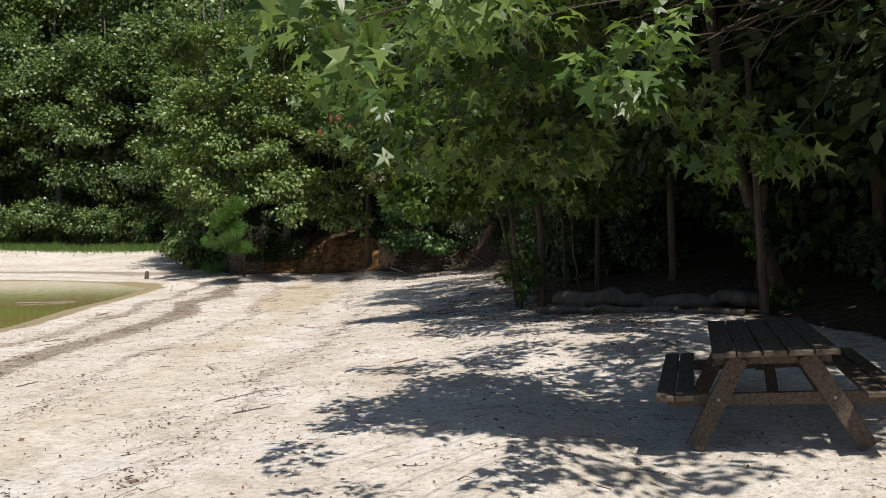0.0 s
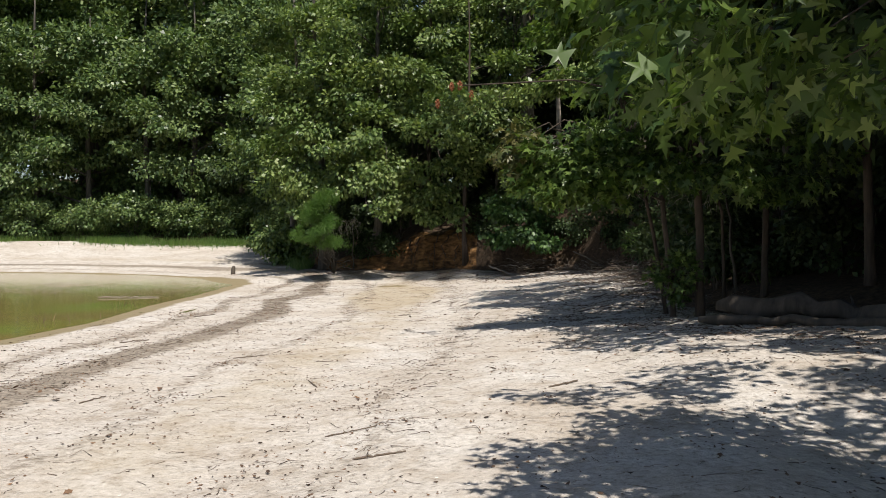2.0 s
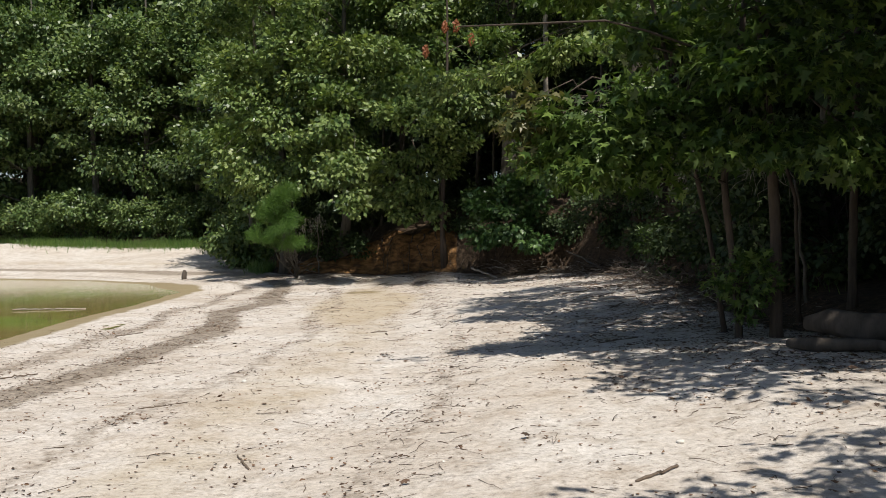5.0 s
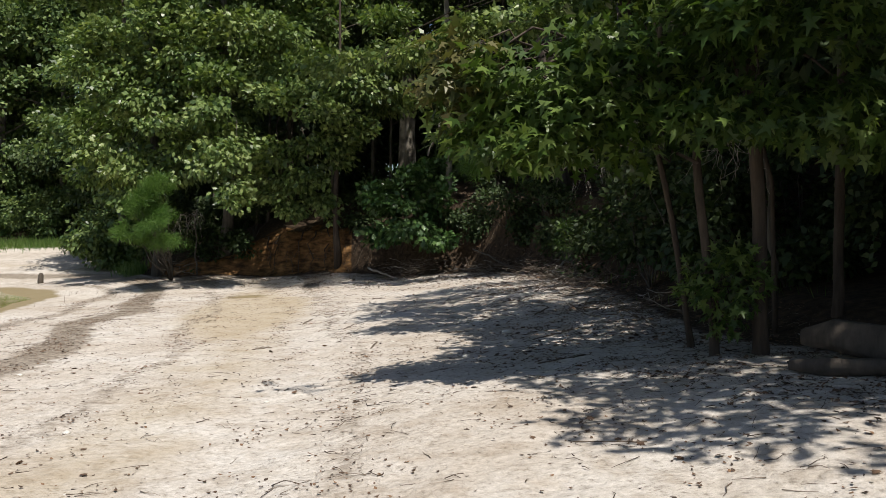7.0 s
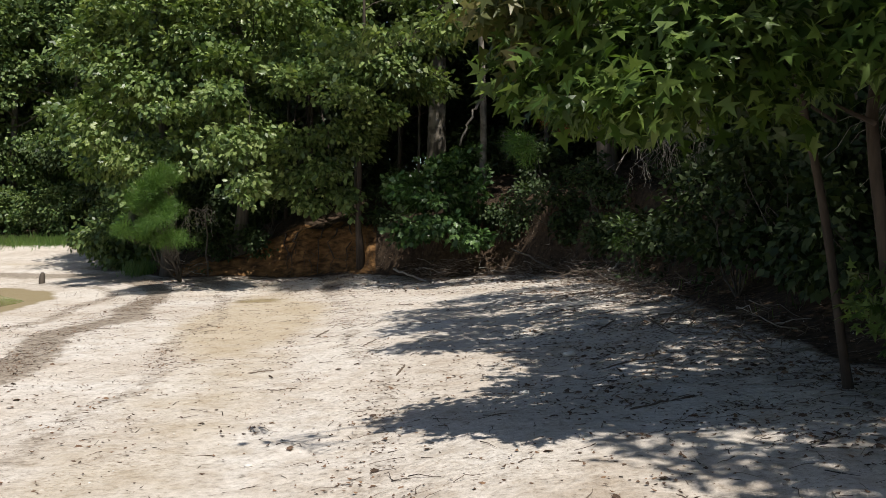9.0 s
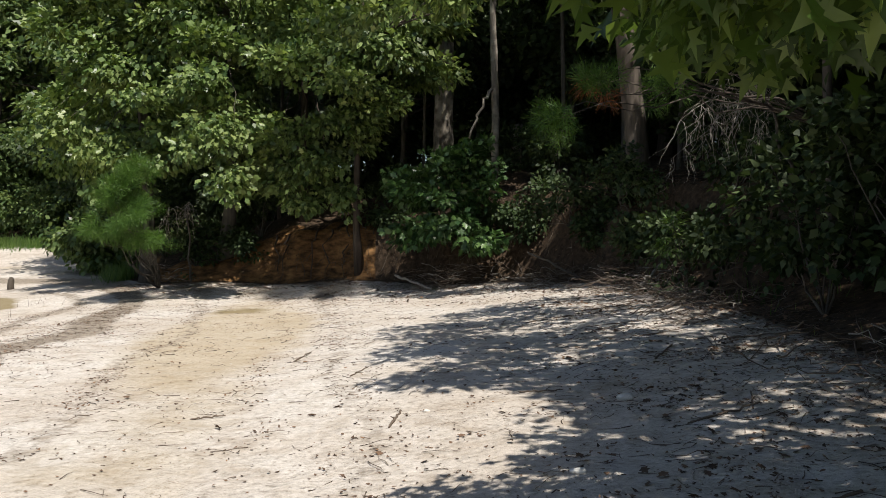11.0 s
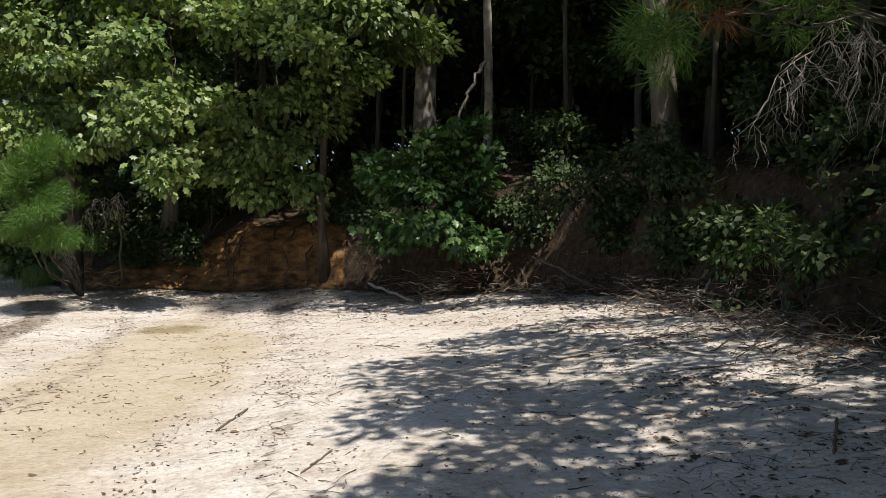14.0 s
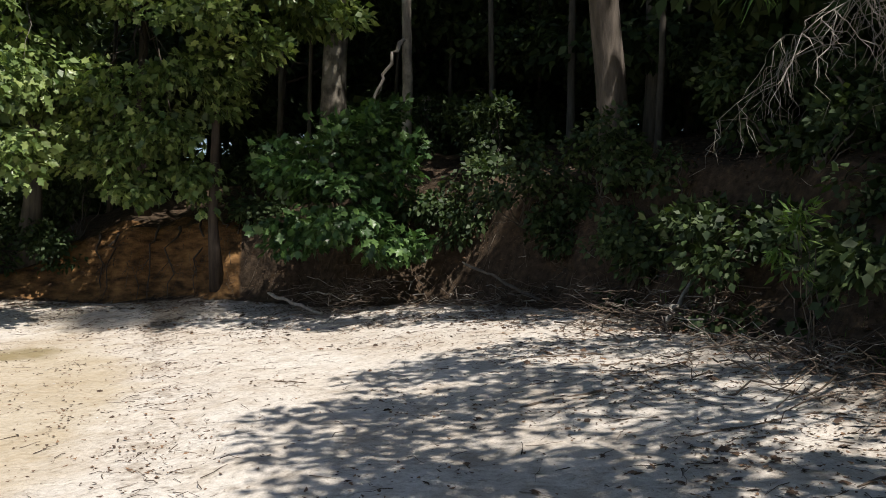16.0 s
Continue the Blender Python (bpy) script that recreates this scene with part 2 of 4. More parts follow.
def bend(a, b, rng, wobble, n=7, sag=0.0):
    a, b = np.asarray(a, float), np.asarray(b, float)
    s = np.linspace(0, 1, n)[:, None]
    w = rng.normal(size=(n, 3)) * wobble * np.sin(np.pi * s)
    w[:, 2] += sag * np.sin(np.pi * s[:, 0])
    return a + (b - a) * s + w


SHAPES = {
    # outlines of leaves, stalk end at 0, tip at 1: along, across, lift
    "oval": [(0, 0, 0), (0.42, 0.34, 0.06), (1, 0, -0.1), (0.42, -0.34, 0.06)],
    "lobed": [(0, 0, 0), (0.25, 0.14, 0.03), (0.32, 0.36, 0.0), (0.5, 0.2, 0.04), (0.66, 0.36, 0.0), (0.75, 0.15, 0.02), (1, 0, -0.1), (0.75, -0.15, 0.02), (0.66, -0.36, 0.0), (0.5, -0.2, 0.04), (0.32, -0.36, 0.0), (0.25, -0.14, 0.03)],
    "scrap": [(0, 0.1, 0.1), (0.4, 0.3, -0.05), (1, 0.05, 0.15), (0.45, -0.3, 0.0)],
    "star": [(0, 0, 0), (-0.05, 0.42, -0.05), (0.28, 0.17, 0.02), (0.52, 0.52, -0.07), (0.5, 0.14, 0.02), (1, 0, -0.1), (0.5, -0.14, 0.02), (0.52, -0.52, -0.07), (0.28, -0.17, 0.02), (-0.05, -0.42, -0.05)],
    "blade": [(0, 0.03, 0), (0, -0.03, 0), (1, 0, -0.05)],
    "leaflet": [(0, 0, 0), (0.4, 0.14, 0.03), (1, 0, -0.05), (0.4, -0.14, 0.03)],
}


def leaves(at, way, up, size, shape):
    """A mesh of many leaves: their stalk ends, the way each points, the way its face looks, its length."""
    way = way / (np.linalg.norm(way, axis=1)[:, None] + 1e-9)
    side = np.cross(up, way)
    side /= np.linalg.norm(side, axis=1)[:, None] + 1e-9
    face = np.cross(way, side)
    s = np.asarray(SHAPES[shape])
    size = np.broadcast_to(np.asarray(size), (len(at),))[:, None, None]
    v = at[:, None] + size * (way[:, None] * s[None, :, 0:1] + side[:, None] * s[None, :, 1:2] + face[:, None] * s[None, :, 2:3])
    n, k = len(at), len(s)
    if k <= 4:
        return v.reshape(-1, 3), np.arange(n * k).reshape(n, k)
    # a fan round a midrib point, so that the lobes stay clean
    mid = at + size[:, 0] * (way * 0.4)
    v = np.concatenate([v, mid[:, None]], axis=1)
    j = np.arange(k)
    fan = np.stack([j, (j + 1) % k, np.full(k, k)], -1)
    return v.reshape(-1, 3), (np.arange(n)[:, None, None] * (k + 1) + fan[None]).reshape(-1, 3)


def spray(rng, centre, radius, count, out, size, droop=0.25):
    """Leaves of one spray: a flattened, ragged cushion round a twig's end."""
    d = rng.normal(size=(count, 3))
    d /= np.linalg.norm(d, axis=1)[:, None]
    r = rng.random((count, 1)) ** 0.5
    p = centre + d * r * np.asarray(radius)
    way = d * 0.7 + out * 0.5 + rng.normal(size=(count, 3)) * 0.5
    way[:, 2] -= droop
    up = rng.normal(size=(count, 3)) * 0.45 + [0, 0, 0.6] + d * 0.3 + np.asarray(out) * (0.75, 0.75, 0.2)
    return p, way, up, size * rng.uniform(0.65, 1.25, count)


def crown_mesh(rng, sprays, count, size, shape, radius=0.6, flat=0.55, droop=0.25, middle=None):
    out = []
    mid = np.mean(sprays, axis=0) if middle is None else middle
    for c in sprays:
        o = np.asarray(c) - mid
        o = o / (np.linalg.norm(o) + 1e-6)
        k = rng.uniform(0.65, 1.35)
        n = max(4, int(count * k * k))
        out.append(spray(rng, np.asarray(c), (radius * k, radius * k, radius * k * flat), n, o, size, droop))
    p, w, u, s = (np.concatenate(x) for x in zip(*out))
    return arrays(*leaves(p, w, u, s, shape))


def crown_sprays(rng, centre, radii, count, low=-1.0, lumps=4.0, tier=6):
    """Ends of twigs in a lumpy, gappy crown: drooping tiers, most of them near its outside, with dark gaps between them."""
    got, seed = [], rng.uniform(-50, 50, 3)
    wide = 0.27 * (radii[0] + radii[1]) / 2 + 0.12
    while len(got) < count:
        d = rng.normal(size=3)
        d /= np.linalg.norm(d)
        if d[2] < low:
            continue
        lump = noise.noise(Vector(d * lumps * 0.5 + seed))
        if lump < -0.28:
            continue
        r = (0.45 + 0.55 * rng.random() ** 0.45) * (0.9 + 0.45 * lump)
        mid = np.asarray(centre) + d * r * np.asarray(radii)
        for _ in range(tier):
            turn, off = rng.uniform(0, 6.28), wide * rng.random() ** 0.6
            got.append(mid + [off * np.cos(turn), off * np.sin(turn), rng.normal() * 0.1 * wide - 0.45 * off * off / wide])
    return np.asarray(got[:count])


def tree(name, at, label, tall, girth, crown, radii, rng, count=150, per=95, size=0.12, shape="oval", leaf=OAK, bark=GREY_BARK, lean=(0, 0), spray_size=0.6, category="tree", group="", limbs=14, sides=9, low=-1.0, droop=0.25):
    """A tree: tapered trunk, limbs to the sprays, a crown of separate leaves. crown: its middle from the foot."""
    ob = thing(name, at, label, category, group)
    s = np.linspace(0, 1, 10)
    path = np.stack([lean[0] * s + 0.08 * tall * 0.1 * np.sin(s * 5 + rng.random() * 6), lean[1] * s + 0.06 * tall * 0.1 * np.sin(s * 4 + rng.random() * 6), tall * s - 0.15], -1)
    path[0, :2] = 0
    rad = girth * (1 - 0.82 * s) * (1 + 0.5 * np.exp(-s * 28))
    part("trunk", joined([tube(path, rad, sides, rng, 0.03)]), bark, ob, smooth=True)
    sprays = crown_sprays(rng, crown, radii, count, low)
    pick = sprays[rng.permutation(count)[:limbs]]
    for p in pick:
        h = np.clip((p[2] - 0.25 * np.hypot(p[0], p[1])) / tall, 0.12, 0.93)
        a = np.array([np.interp(h, s, path[:, k]) for k in range(3)])
        g = max(0.015, girth * (1 - 0.82 * h) * 0.42)
        part("limb", joined([tube(bend(a, p, rng, 0.1, 7, 0.12), np.linspace(g, 0.008, 7), 5)]), bark, ob, smooth=True)
    part("crown", crown_mesh(rng, sprays, per, size, shape, spray_size, droop=droop, middle=np.asarray(crown)), leaf, ob)
    return ob


# ---- the lie of the land ----
SHORE = np.array([(-11.5, -150), (-10.6, -20), (-10.3, 8), (-10.1, 20), (-10.8, 24.5), (-11.1, 28.6), (-11.9, 34.2), (-14.5, 38.3), (-18.4, 40.8), (-24, 41.8), (-40, 40), (-80, 22), (-200, -40)], float)
EDGE = np.array([(12, -150), (9, -12), (7.5, 4), (5.6, 11.5), (2.9, 15.6), (2.2, 18.5), (2.5, 22), (2.8, 25), (3.0, 28), (2.5, 31.5), (0.8, 34.2), (-1.5, 35.4), (-4.6, 37.2), (-6.2, 38.0), (-9.2, 38.8), (-11.5, 43), (-15, 53.5), (-30, 55.5), (-60, 52), (-200, 10)], float)


def gap_to(x, y, line):
    """Signed distance to a line; positive on its right as one walks along it."""
    best = np.full(np.shape(x), 1e9)
    sign = np.ones(np.shape(x))
    for a, b in zip(line[:-1], line[1:]):
        d = b - a
        t = np.clip(((x - a[0]) * d[0] + (y - a[1]) * d[1]) / (d @ d), 0, 1)
        ex, ey = x - a[0] - t * d[0], y - a[1] - t * d[1]
        r = np.hypot(ex, ey)
        near = r < best - 1e-9
        best = np.where(near, r, best)
        sign = np.where(near, np.where(d[0] * ey - d[1] * ex <= 0, 1.0, -1.0), sign)
    return best * sign


def ease(x, a, b):
    t = np.clip((x - a) / (b - a), 0, 1)
    return t * t * (3 - 2 * t)


LAKE = -0.55


def waves(x, y, seed, n, length):
    """Smooth uneven relief out of a few crossing waves."""
    r = np.random.default_rng(seed)
    z = 0
    for _ in range(n):
        a, p, k = r.uniform(0, 6.28), r.uniform(0, 6.28), 2 * np.pi / (length * r.uniform(0.6, 1.6))
        z = z + np.sin(k * (x * np.cos(a) + y * np.sin(a)) + p + 0.8 * np.sin(0.6 * k * (y * np.cos(a) - x * np.sin(a))))
    return z / n


def ground_at(x, y):
    x, y = np.asarray(x, float), np.asarray(y, float)
    d, w = gap_to(x, y, SHORE), gap_to(x, y, EDGE)
    land = np.maximum(d, 0)
    z = LAKE + 0.02 * land + 0.03 * np.minimum(np.maximum(land - 6.6, 0), 6.5) ** 1.5
    z = np.where(d < 0, LAKE + 0.06 * np.maximum(d, -12), z)
    # a shallow dip round the picnic table
    z = z - 0.33 * ease(x, 0.2, 1.8) * (1 - ease(y, 8.5, 12.5)) * (1 - ease(x, 5, 8))
    # the bar beyond the cove
    bar = ease(y, 40, 45) * ease(-x, 8, 12)
    z = z + bar * 0.06 * np.minimum(land, 11)
    # the wooded bank: steep clay at the head of the beach, a soft rise elsewhere
    clay = ease(y, 33.5, 36.5) * ease(-x, 0.0, 2.4) * (1 - ease(y, 40, 46))
    rise = ease(y, 23.5, 29.0) * (1 - ease(y, 40, 46)) * (1 - clay)
    inside = np.maximum(w, 0)
    ragged = w + 0.36 * waves(x, y, 5, 5, 1.8)
    z = z + clay * ((0.35 + 0.9 * ease(x, -7.8, -5.0)) * ease(ragged, 0.0, 0.8) + 0.3 * ease(w, -5.5, 0))
    z = z + rise * 1.7 * ease(ragged, 0.0, 1.1) + (clay + rise) * 0.14 * waves(x, y, 6, 6, 1.1) * ease(w, -0.2, 0.4)
    z = z + (1 - clay) * 0.12 * ease(w, 0, 1.5)
    z = z + np.minimum(0.2 * inside, 5) * (0.4 + 0.6 * ease(y, 8, 26))
    far = np.clip(1 - np.hypot(x, y - 15) / 90, 0, 1)
    # low terraces that old water lines left, footprints and drift
    beach = ease(d, 0, 1.0) * far
    z = z + beach * (0.018 * np.sin(d * 2.3 + 0.7 * waves(x, y, 7, 4, 5.0)) + 0.05 * waves(x, y, 1, 6, 4.5) + 0.026 * waves(x, y, 2, 9, 0.7) + 0.02 * waves(x, y, 3, 9, 0.34))
    return z + far * 0.12 * ease(w, 0.3, 2) * waves(x, y, 4, 6, 2.5)


def z_at(x, y):
    return float(ground_at(np.array([x]), np.array([y]))[0])


def spread(stops):
    out = []
    for a, b, step in stops:
        out.append(np.arange(a, b, step))
    return np.concatenate(out)


def the_ground():
    xs = spread([(-900, -200, 70), (-200, -60, 14), (-60, -20, 1.6), (-20, -11, 0.35), (-11, 4, 0.11), (4, 12, 0.35), (12, 60, 2.5), (60, 200, 14), (200, 901, 70)])
    ys = spread([(-900, -100, 80), (-100, -10, 9), (-10, 2, 1.0), (2, 40, 0.11), (40, 60, 0.45), (60, 120, 4), (120, 300, 18), (300, 901, 60)])
    gx, gy = np.meshgrid(xs, ys)
    z = ground_at(gx, gy)
    n, m = len(xs), len(ys)
    i = np.arange(m - 1)[:, None] * n + np.arange(n - 1)[None]
    quads = np.stack([i, i + 1, i + n + 1, i + n], -1).reshape(-1, 4)
    me = arrays(np.stack([gx, gy, z], -1).reshape(-1, 3), quads)
    x, y = gx.ravel(), gy.ravel()
    d, w = gap_to(x, y, SHORE), gap_to(x, y, EDGE)
    wob = 0.5 * waves(x, y, 11, 5, 6.0)
    line = lambda at, wide: np.exp(-(((d - at + wob) / wide) ** 2))
    gy_, gx_ = np.gradient(z, ys, xs)
    face = ease(np.hypot(gx_, gy_).ravel(), 0.3, 0.7) * ease(y, 24, 28) * ease(w, -1.2, -0.6) * (1 - ease(w, 1.2, 1.8))
    clayey = np.maximum(ease(-x, 2.55, 2.85), 0.22 * ease(y, 26.5, 28.5)) * (1 - ease(y, 40, 44))
    fields = {
        "wrack": 0.75 * line(3.4, 0.55) + 0.42 * line(5.4, 0.35) + 0.5 * line(1.9, 0.4) + 0.4 * line(8.1, 0.3) + 0.42 * ease(w, -3.2, -0.3),
        "damp": 0.85 * np.exp(-(((x + 4.6) / 1.5) ** 2 + ((y - 28.3) / 3.8) ** 2)) + 0.5 * np.exp(-(((d - 6.3) / 1.2) ** 2)) + 0.3 * ease(-d, -2, 0),
        "mud": 0.95 * ease(-d, -1.1, -0.1) + 0.7 * np.exp(-(((x + 12.6) / 1.3) ** 2 + ((y - 35.5) / 1.6) ** 2)) + 0.7 * np.exp(-(((x + 5.4) / 0.9) ** 2 + ((y - 32.3) / 1.0) ** 2)),
        "clay": face * clayey,
        "duff": 0.9 * np.maximum(ease(w, -0.6, 0.3), face),
    }
    for key, value in fields.items():
        me.attributes.new(key, "FLOAT", "POINT").data.foreach_set("value", value.astype(np.float32))
    return tagged(part("ground", me, SAND, smooth=True), "pale beach sand with wrack lines, clay bank and leaf litter", "sand beach", kind="structure")


the_ground()
bm = bmesh.new()
outline = [(-10.0, -150), (-8.8, -20), (-8.8, 20), (-9.6, 28), (-10.5, 35.5), (-14, 39.8), (-24, 43.2), (-45, 41), (-80, 24), (-800, -260), (-800, -800), (-10, -800)]
bm.faces.new([bm.verts.new((x, y, LAKE)) for x, y in outline])
tagged(part("water", bm, WATER), "shallow brown lake water with green weed", "water", kind="structure")

# ---- the woods ----
def gen(seed):
    return np.random.default_rng(seed)


def foot(x, y, down=0.0):
    return (x, y, z_at(x, y) - down)


def cloud(rng, centre, radii, n):
    d = rng.normal(size=(n, 3))
    d /= np.linalg.norm(d, axis=1)[:, None]
    return np.asarray(centre) + d * rng.random((n, 1)) ** 0.4 * np.asarray(radii)


def limb(ob, a, b, rng, thick, bark, wobble=0.08, sag=0.05, name="limb", label=""):
    return part(name, joined([tube(bend(a, b, rng, wobble, 8, sag), np.linspace(thick, 0.004, 8), 5)]), bark, ob, label, smooth=True)


# far side of the cove: trees leafed to the ground
FAR_WOOD = "trees beyond the cove"
far_a = tree("broadleaf_tree", foot(-19, 57), "tall broadleaf tree, leafed down to the grass of the far bank", 14, 0.22, (0, 0, 7.4), (4.4, 3.4, 7.4), gen(1), 165, 80, 0.27, leaf=FAR, group=FAR_WOOD, spray_size=0.95, limbs=10)
far_b = tree("broadleaf_tree", foot(-26, 58), "tall broadleaf tree with a layered blue-green crown on the far bank", 16, 0.24, (0, 0, 8.2), (4.2, 3.6, 8.3), gen(2), 170, 80, 0.27, leaf=FAR, group=FAR_WOOD, spray_size=1.0, limbs=10)
for x, y, kind, turn, k in ((-14.6, 54.5, 1, 40, 0.92), (-22.5, 57.5, 1, 200, 0.95), (-30, 58, 0, 100, 1.05), (-33.5, 57.5, 1, 300, 1.0), (-37.5, 57, 0, 20, 1.0), (-42, 57, 1, 150, 1.05), (-17, 61, 0, 250, 1.25), (-24, 63, 1, 80, 1.3), (-32, 63, 0, 10, 1.35), (-40, 62, 1, 220, 1.3), (-47, 56, 0, 70, 1.0), (-53, 55, 1, 310, 1.1)):
    c = copy_thing((far_a, far_b)[kind], pose(*foot(x, y), 0, 0, turn))
    c.scale = (k, k, k)

for x, y in ((-14, 64), (-21, 66), (-28, 67), (-35, 67), (-42, 66), (-50, 62), (-10, 58), (-57, 58), (-17.5, 60), (-31.5, 61), (-38.5, 61.5), (-45.5, 60), (-24.5, 60.5)):
    c = copy_thing(far_b, pose(*foot(x, y), 0, 0, x * 37))
    c.scale = (1.35, 1.35, 1.45)

# the big leafy group by the clay point
oak_a = tree("oak_tree", foot(-9.6, 39.6), "leafy oak leaning out over the clay point, sunlit", 14, 0.2, (0.2, -0.9, 6.9), (2.9, 2.6, 6.2), gen(11), 150, 120, 0.2, lean=(-0.3, -0.6), spray_size=0.72)
oak_b = tree("oak_tree", foot(-7.2, 39.2), "leafy oak with drooping lower boughs above the clay bank", 14, 0.2, (0.2, -1.0, 7.6), (2.5, 2.5, 5.2), gen(12), 135, 120, 0.2, lean=(0.3, -0.6), spray_size=0.7)
tree("oak_tree", foot(-12.5, 45.5), "leafy oak at the corner of the far bank", 14, 0.2, (0, -1.0, 7.2), (3.4, 3.0, 7.2), gen(13), 150, 110, 0.22, leaf=FAR, spray_size=0.85)
oak_c = tree("oak_tree", foot(-4.9, 39.4), "slender oak on top of the clay bank, dark below", 13, 0.13, (0.0, -0.5, 7.9), (2.3, 2.3, 4.2), gen(14), 115, 115, 0.2, lean=(0, -0.8), spray_size=0.7, bark=RED_BARK)
red_oak = tree("oak_tree", foot(-3.1, 36.4), "slender red-barked tree on the clay bank", 11, 0.1, (0.2, 0.6, 7.2), (2.2, 2.2, 3.0), gen(15), 80, 110, 0.2, spray_size=0.65, bark=RED_BARK)


def bough(name, at, tips, label, rng, leaf, shape, size, per, radius, category="branch", bark=GREY_BARK, thick=0.03, droop=0.3, flat=0.6, stems=14):
    """Leafy growth from one foot to several places: stems and leaves."""
    ob = thing(name, at, label, category)
    tips = np.asarray(tips) - np.asarray(at)
    for t in tips[:: max(1, len(tips) // stems)]:
        limb(ob, (0, 0, -0.05), t, rng, thick, bark, 0.03 * np.linalg.norm(t), 0.06, "stem")
    part("foliage", crown_mesh(rng, tips, per, size, shape, radius, flat, droop), leaf, ob)
    return ob


r = gen(23)
bough("oak_bush", foot(-0.6, 35.6), np.concatenate([cloud(r, (-0.9, 34.7, 2.9), (0.45, 0.5, 0.35), 14), cloud(r, (-0.3, 34.8, 3.2), (0.4, 0.4, 0.4), 12), cloud(r, (-1.25, 34.5, 2.1), (0.5, 0.5, 0.3), 13), cloud(r, (-0.45, 34.6, 2.2), (0.6, 0.5, 0.3), 14), cloud(r, (-0.9, 34.2, 1.45), (0.55, 0.5, 0.28), 12), cloud(r, (-0.2, 34.1, 1.2), (0.5, 0.4, 0.25), 9), cloud(r, (-1.9, 34.5, 2.4), (0.45, 0.4, 0.4), 11), cloud(r, (-1.7, 34.4, 1.3), (0.5, 0.4, 0.3), 10), cloud(r, (0.1, 34.6, 2.7), (0.4, 0.4, 0.4), 8)]), "dense green young oak bush hanging over the brushwood", r, BUSH, "lobed", 0.19, 38, 0.32, "bush")
r = gen(24)
bough("young_pine", foot(-8.6, 37.4), np.concatenate([cloud(r, (-8.6 + r.normal() * 0.25, 34.8 + r.normal() * 0.3, 1.1 + 0.24 * k), (0.82 - 0.06 * k, 0.6, 0.2), 10) for k in range(8)]), "feathery bright green young pine at the clay point", r, NEEDLE, "blade", 0.18, 230, 0.22, "young pine", droop=-0.1, flat=0.8)

# the wood behind the clay bank and up the slope, shade put into its leaf colour
SLOPE = "trees on the wooded slope"
back = tree("woodland_tree", foot(-6, 46), "tall woodland tree on the slope behind the bank, leaves darkened for shade; outer copies unseen", 17, 0.17, (0, 0, 9.5), (4.2, 4.2, 6.5), gen(31), 130, 62, 0.27, leaf=SHADED_LEAF, bark=GREY_BARK, group=SLOPE, spray_size=1.1, limbs=8)
under = tree("understorey_tree", foot(-9, 47), "low understorey tree filling the wood, its shade put into the leaf colour", 7, 0.07, (0, 0, 3.6), (2.9, 2.9, 3.6), gen(33), 95, 95, 0.24, leaf=SHADED_LEAF, bark=GREY_BARK, group="understorey of the wood", spray_size=0.8, limbs=8)
r = gen(32)
# Outer trees are out of view, added to keep sky and side light out.
spots = [(-2, 45.5), (2.2, 47), (6.4, 41), (5.9, 37.2), (8.6, 31.5), (8.9, 27), (9.9, 21.4), (10.5, 24.5), (8.2, 18.6), (11.5, 20), (11, 14), (9.2, 9.5), (13.5, 9), (12, 3), (14.5, 30), (12, 37), (-10, 50), (0, 52), (8, 49), (15, 44), (-5, 56), (17, 24), (16, 16), (18, 35), (17, 5), (13, -4), (18, -3), (22, 9), (22, 18), (23, 27), (24, 38), (20, 48), (22, 0), (2, 60), (11, 57), (1.2, 55.5), (4.5, 62), (-1.5, 64), (7, 65), (-4, 61)]
for x, y in spots:
    k = r.uniform(0.85, 1.2)
    c = copy_thing(back, pose(*foot(x, y), 0, 0, r.uniform(0, 360)))
    c.scale = (k, k, k * r.uniform(0.9, 1.1))
# Added filling: the outermost stand out of view and block low light.
for x, y in [(-5.5, 48), (-2.0, 49), (1.5, 50), (0.6, 48.2), (1.8, 53.6), (5, 47.5), (8.4, 45), (11, 41), (10.5, 35.5), (12, 31), (11, 26.5), (13, 23), (12.5, 18), (13.5, 12.5), (15, 7), (14, 1), (-12.5, 50), (-8.5, 52.5), (4.2, 52), (15, 35), (9.2, 29), (9.4, 21), (10.4, 16), (11.6, 6), (-17, 57), (7.2, 49.5), (5.2, 43.5), (7.4, 38.6), (3.0, 45.0), (-3.8, 46.5), (9.5, 33.0), (17, 10.5), (17.5, 19), (18, 28), (17, 40), (19.5, 14), (19.5, 23), (20, 33), (17.5, 4), (12, 47), (7.8, 15.2), (8.6, 18.5), (14.5, 47), (13, 44), (16.5, 50), (10, 53), (7.6, 18.2), (7.2, 14.6), (8.8, 11.0), (8.2, 22.6), (7.4, 29.6), (9.6, 13.4), (7.2, 31.6)]:
    k = r.uniform(0.95, 1.35)
    c = copy_thing(under, pose(*foot(x, y), 0, 0, r.uniform(0, 360)))
    c.scale = (k, k, k)


def bare_trunk(name, at, path, girth, bark, label, rng, sides=12, taper=0.35, group=""):
    ob = thing(name, at, label, "tree", group)
    path = np.asarray(path, float)
    s = np.linspace(0, 1, 14)
    t = np.linspace(0, 1, len(path))
    p = np.stack([np.interp(s, t, path[:, k]) for k in range(3)], -1)
    p[1:-1, :2] += rng.normal(size=(12, 2)) * 0.05 * girth
    part("trunk", joined([tube(p, girth * (1 - taper * s) * (1 + 0.45 * np.exp(-s * 22)), sides, rng, 0.03)]), bark, ob, smooth=True)
    return ob


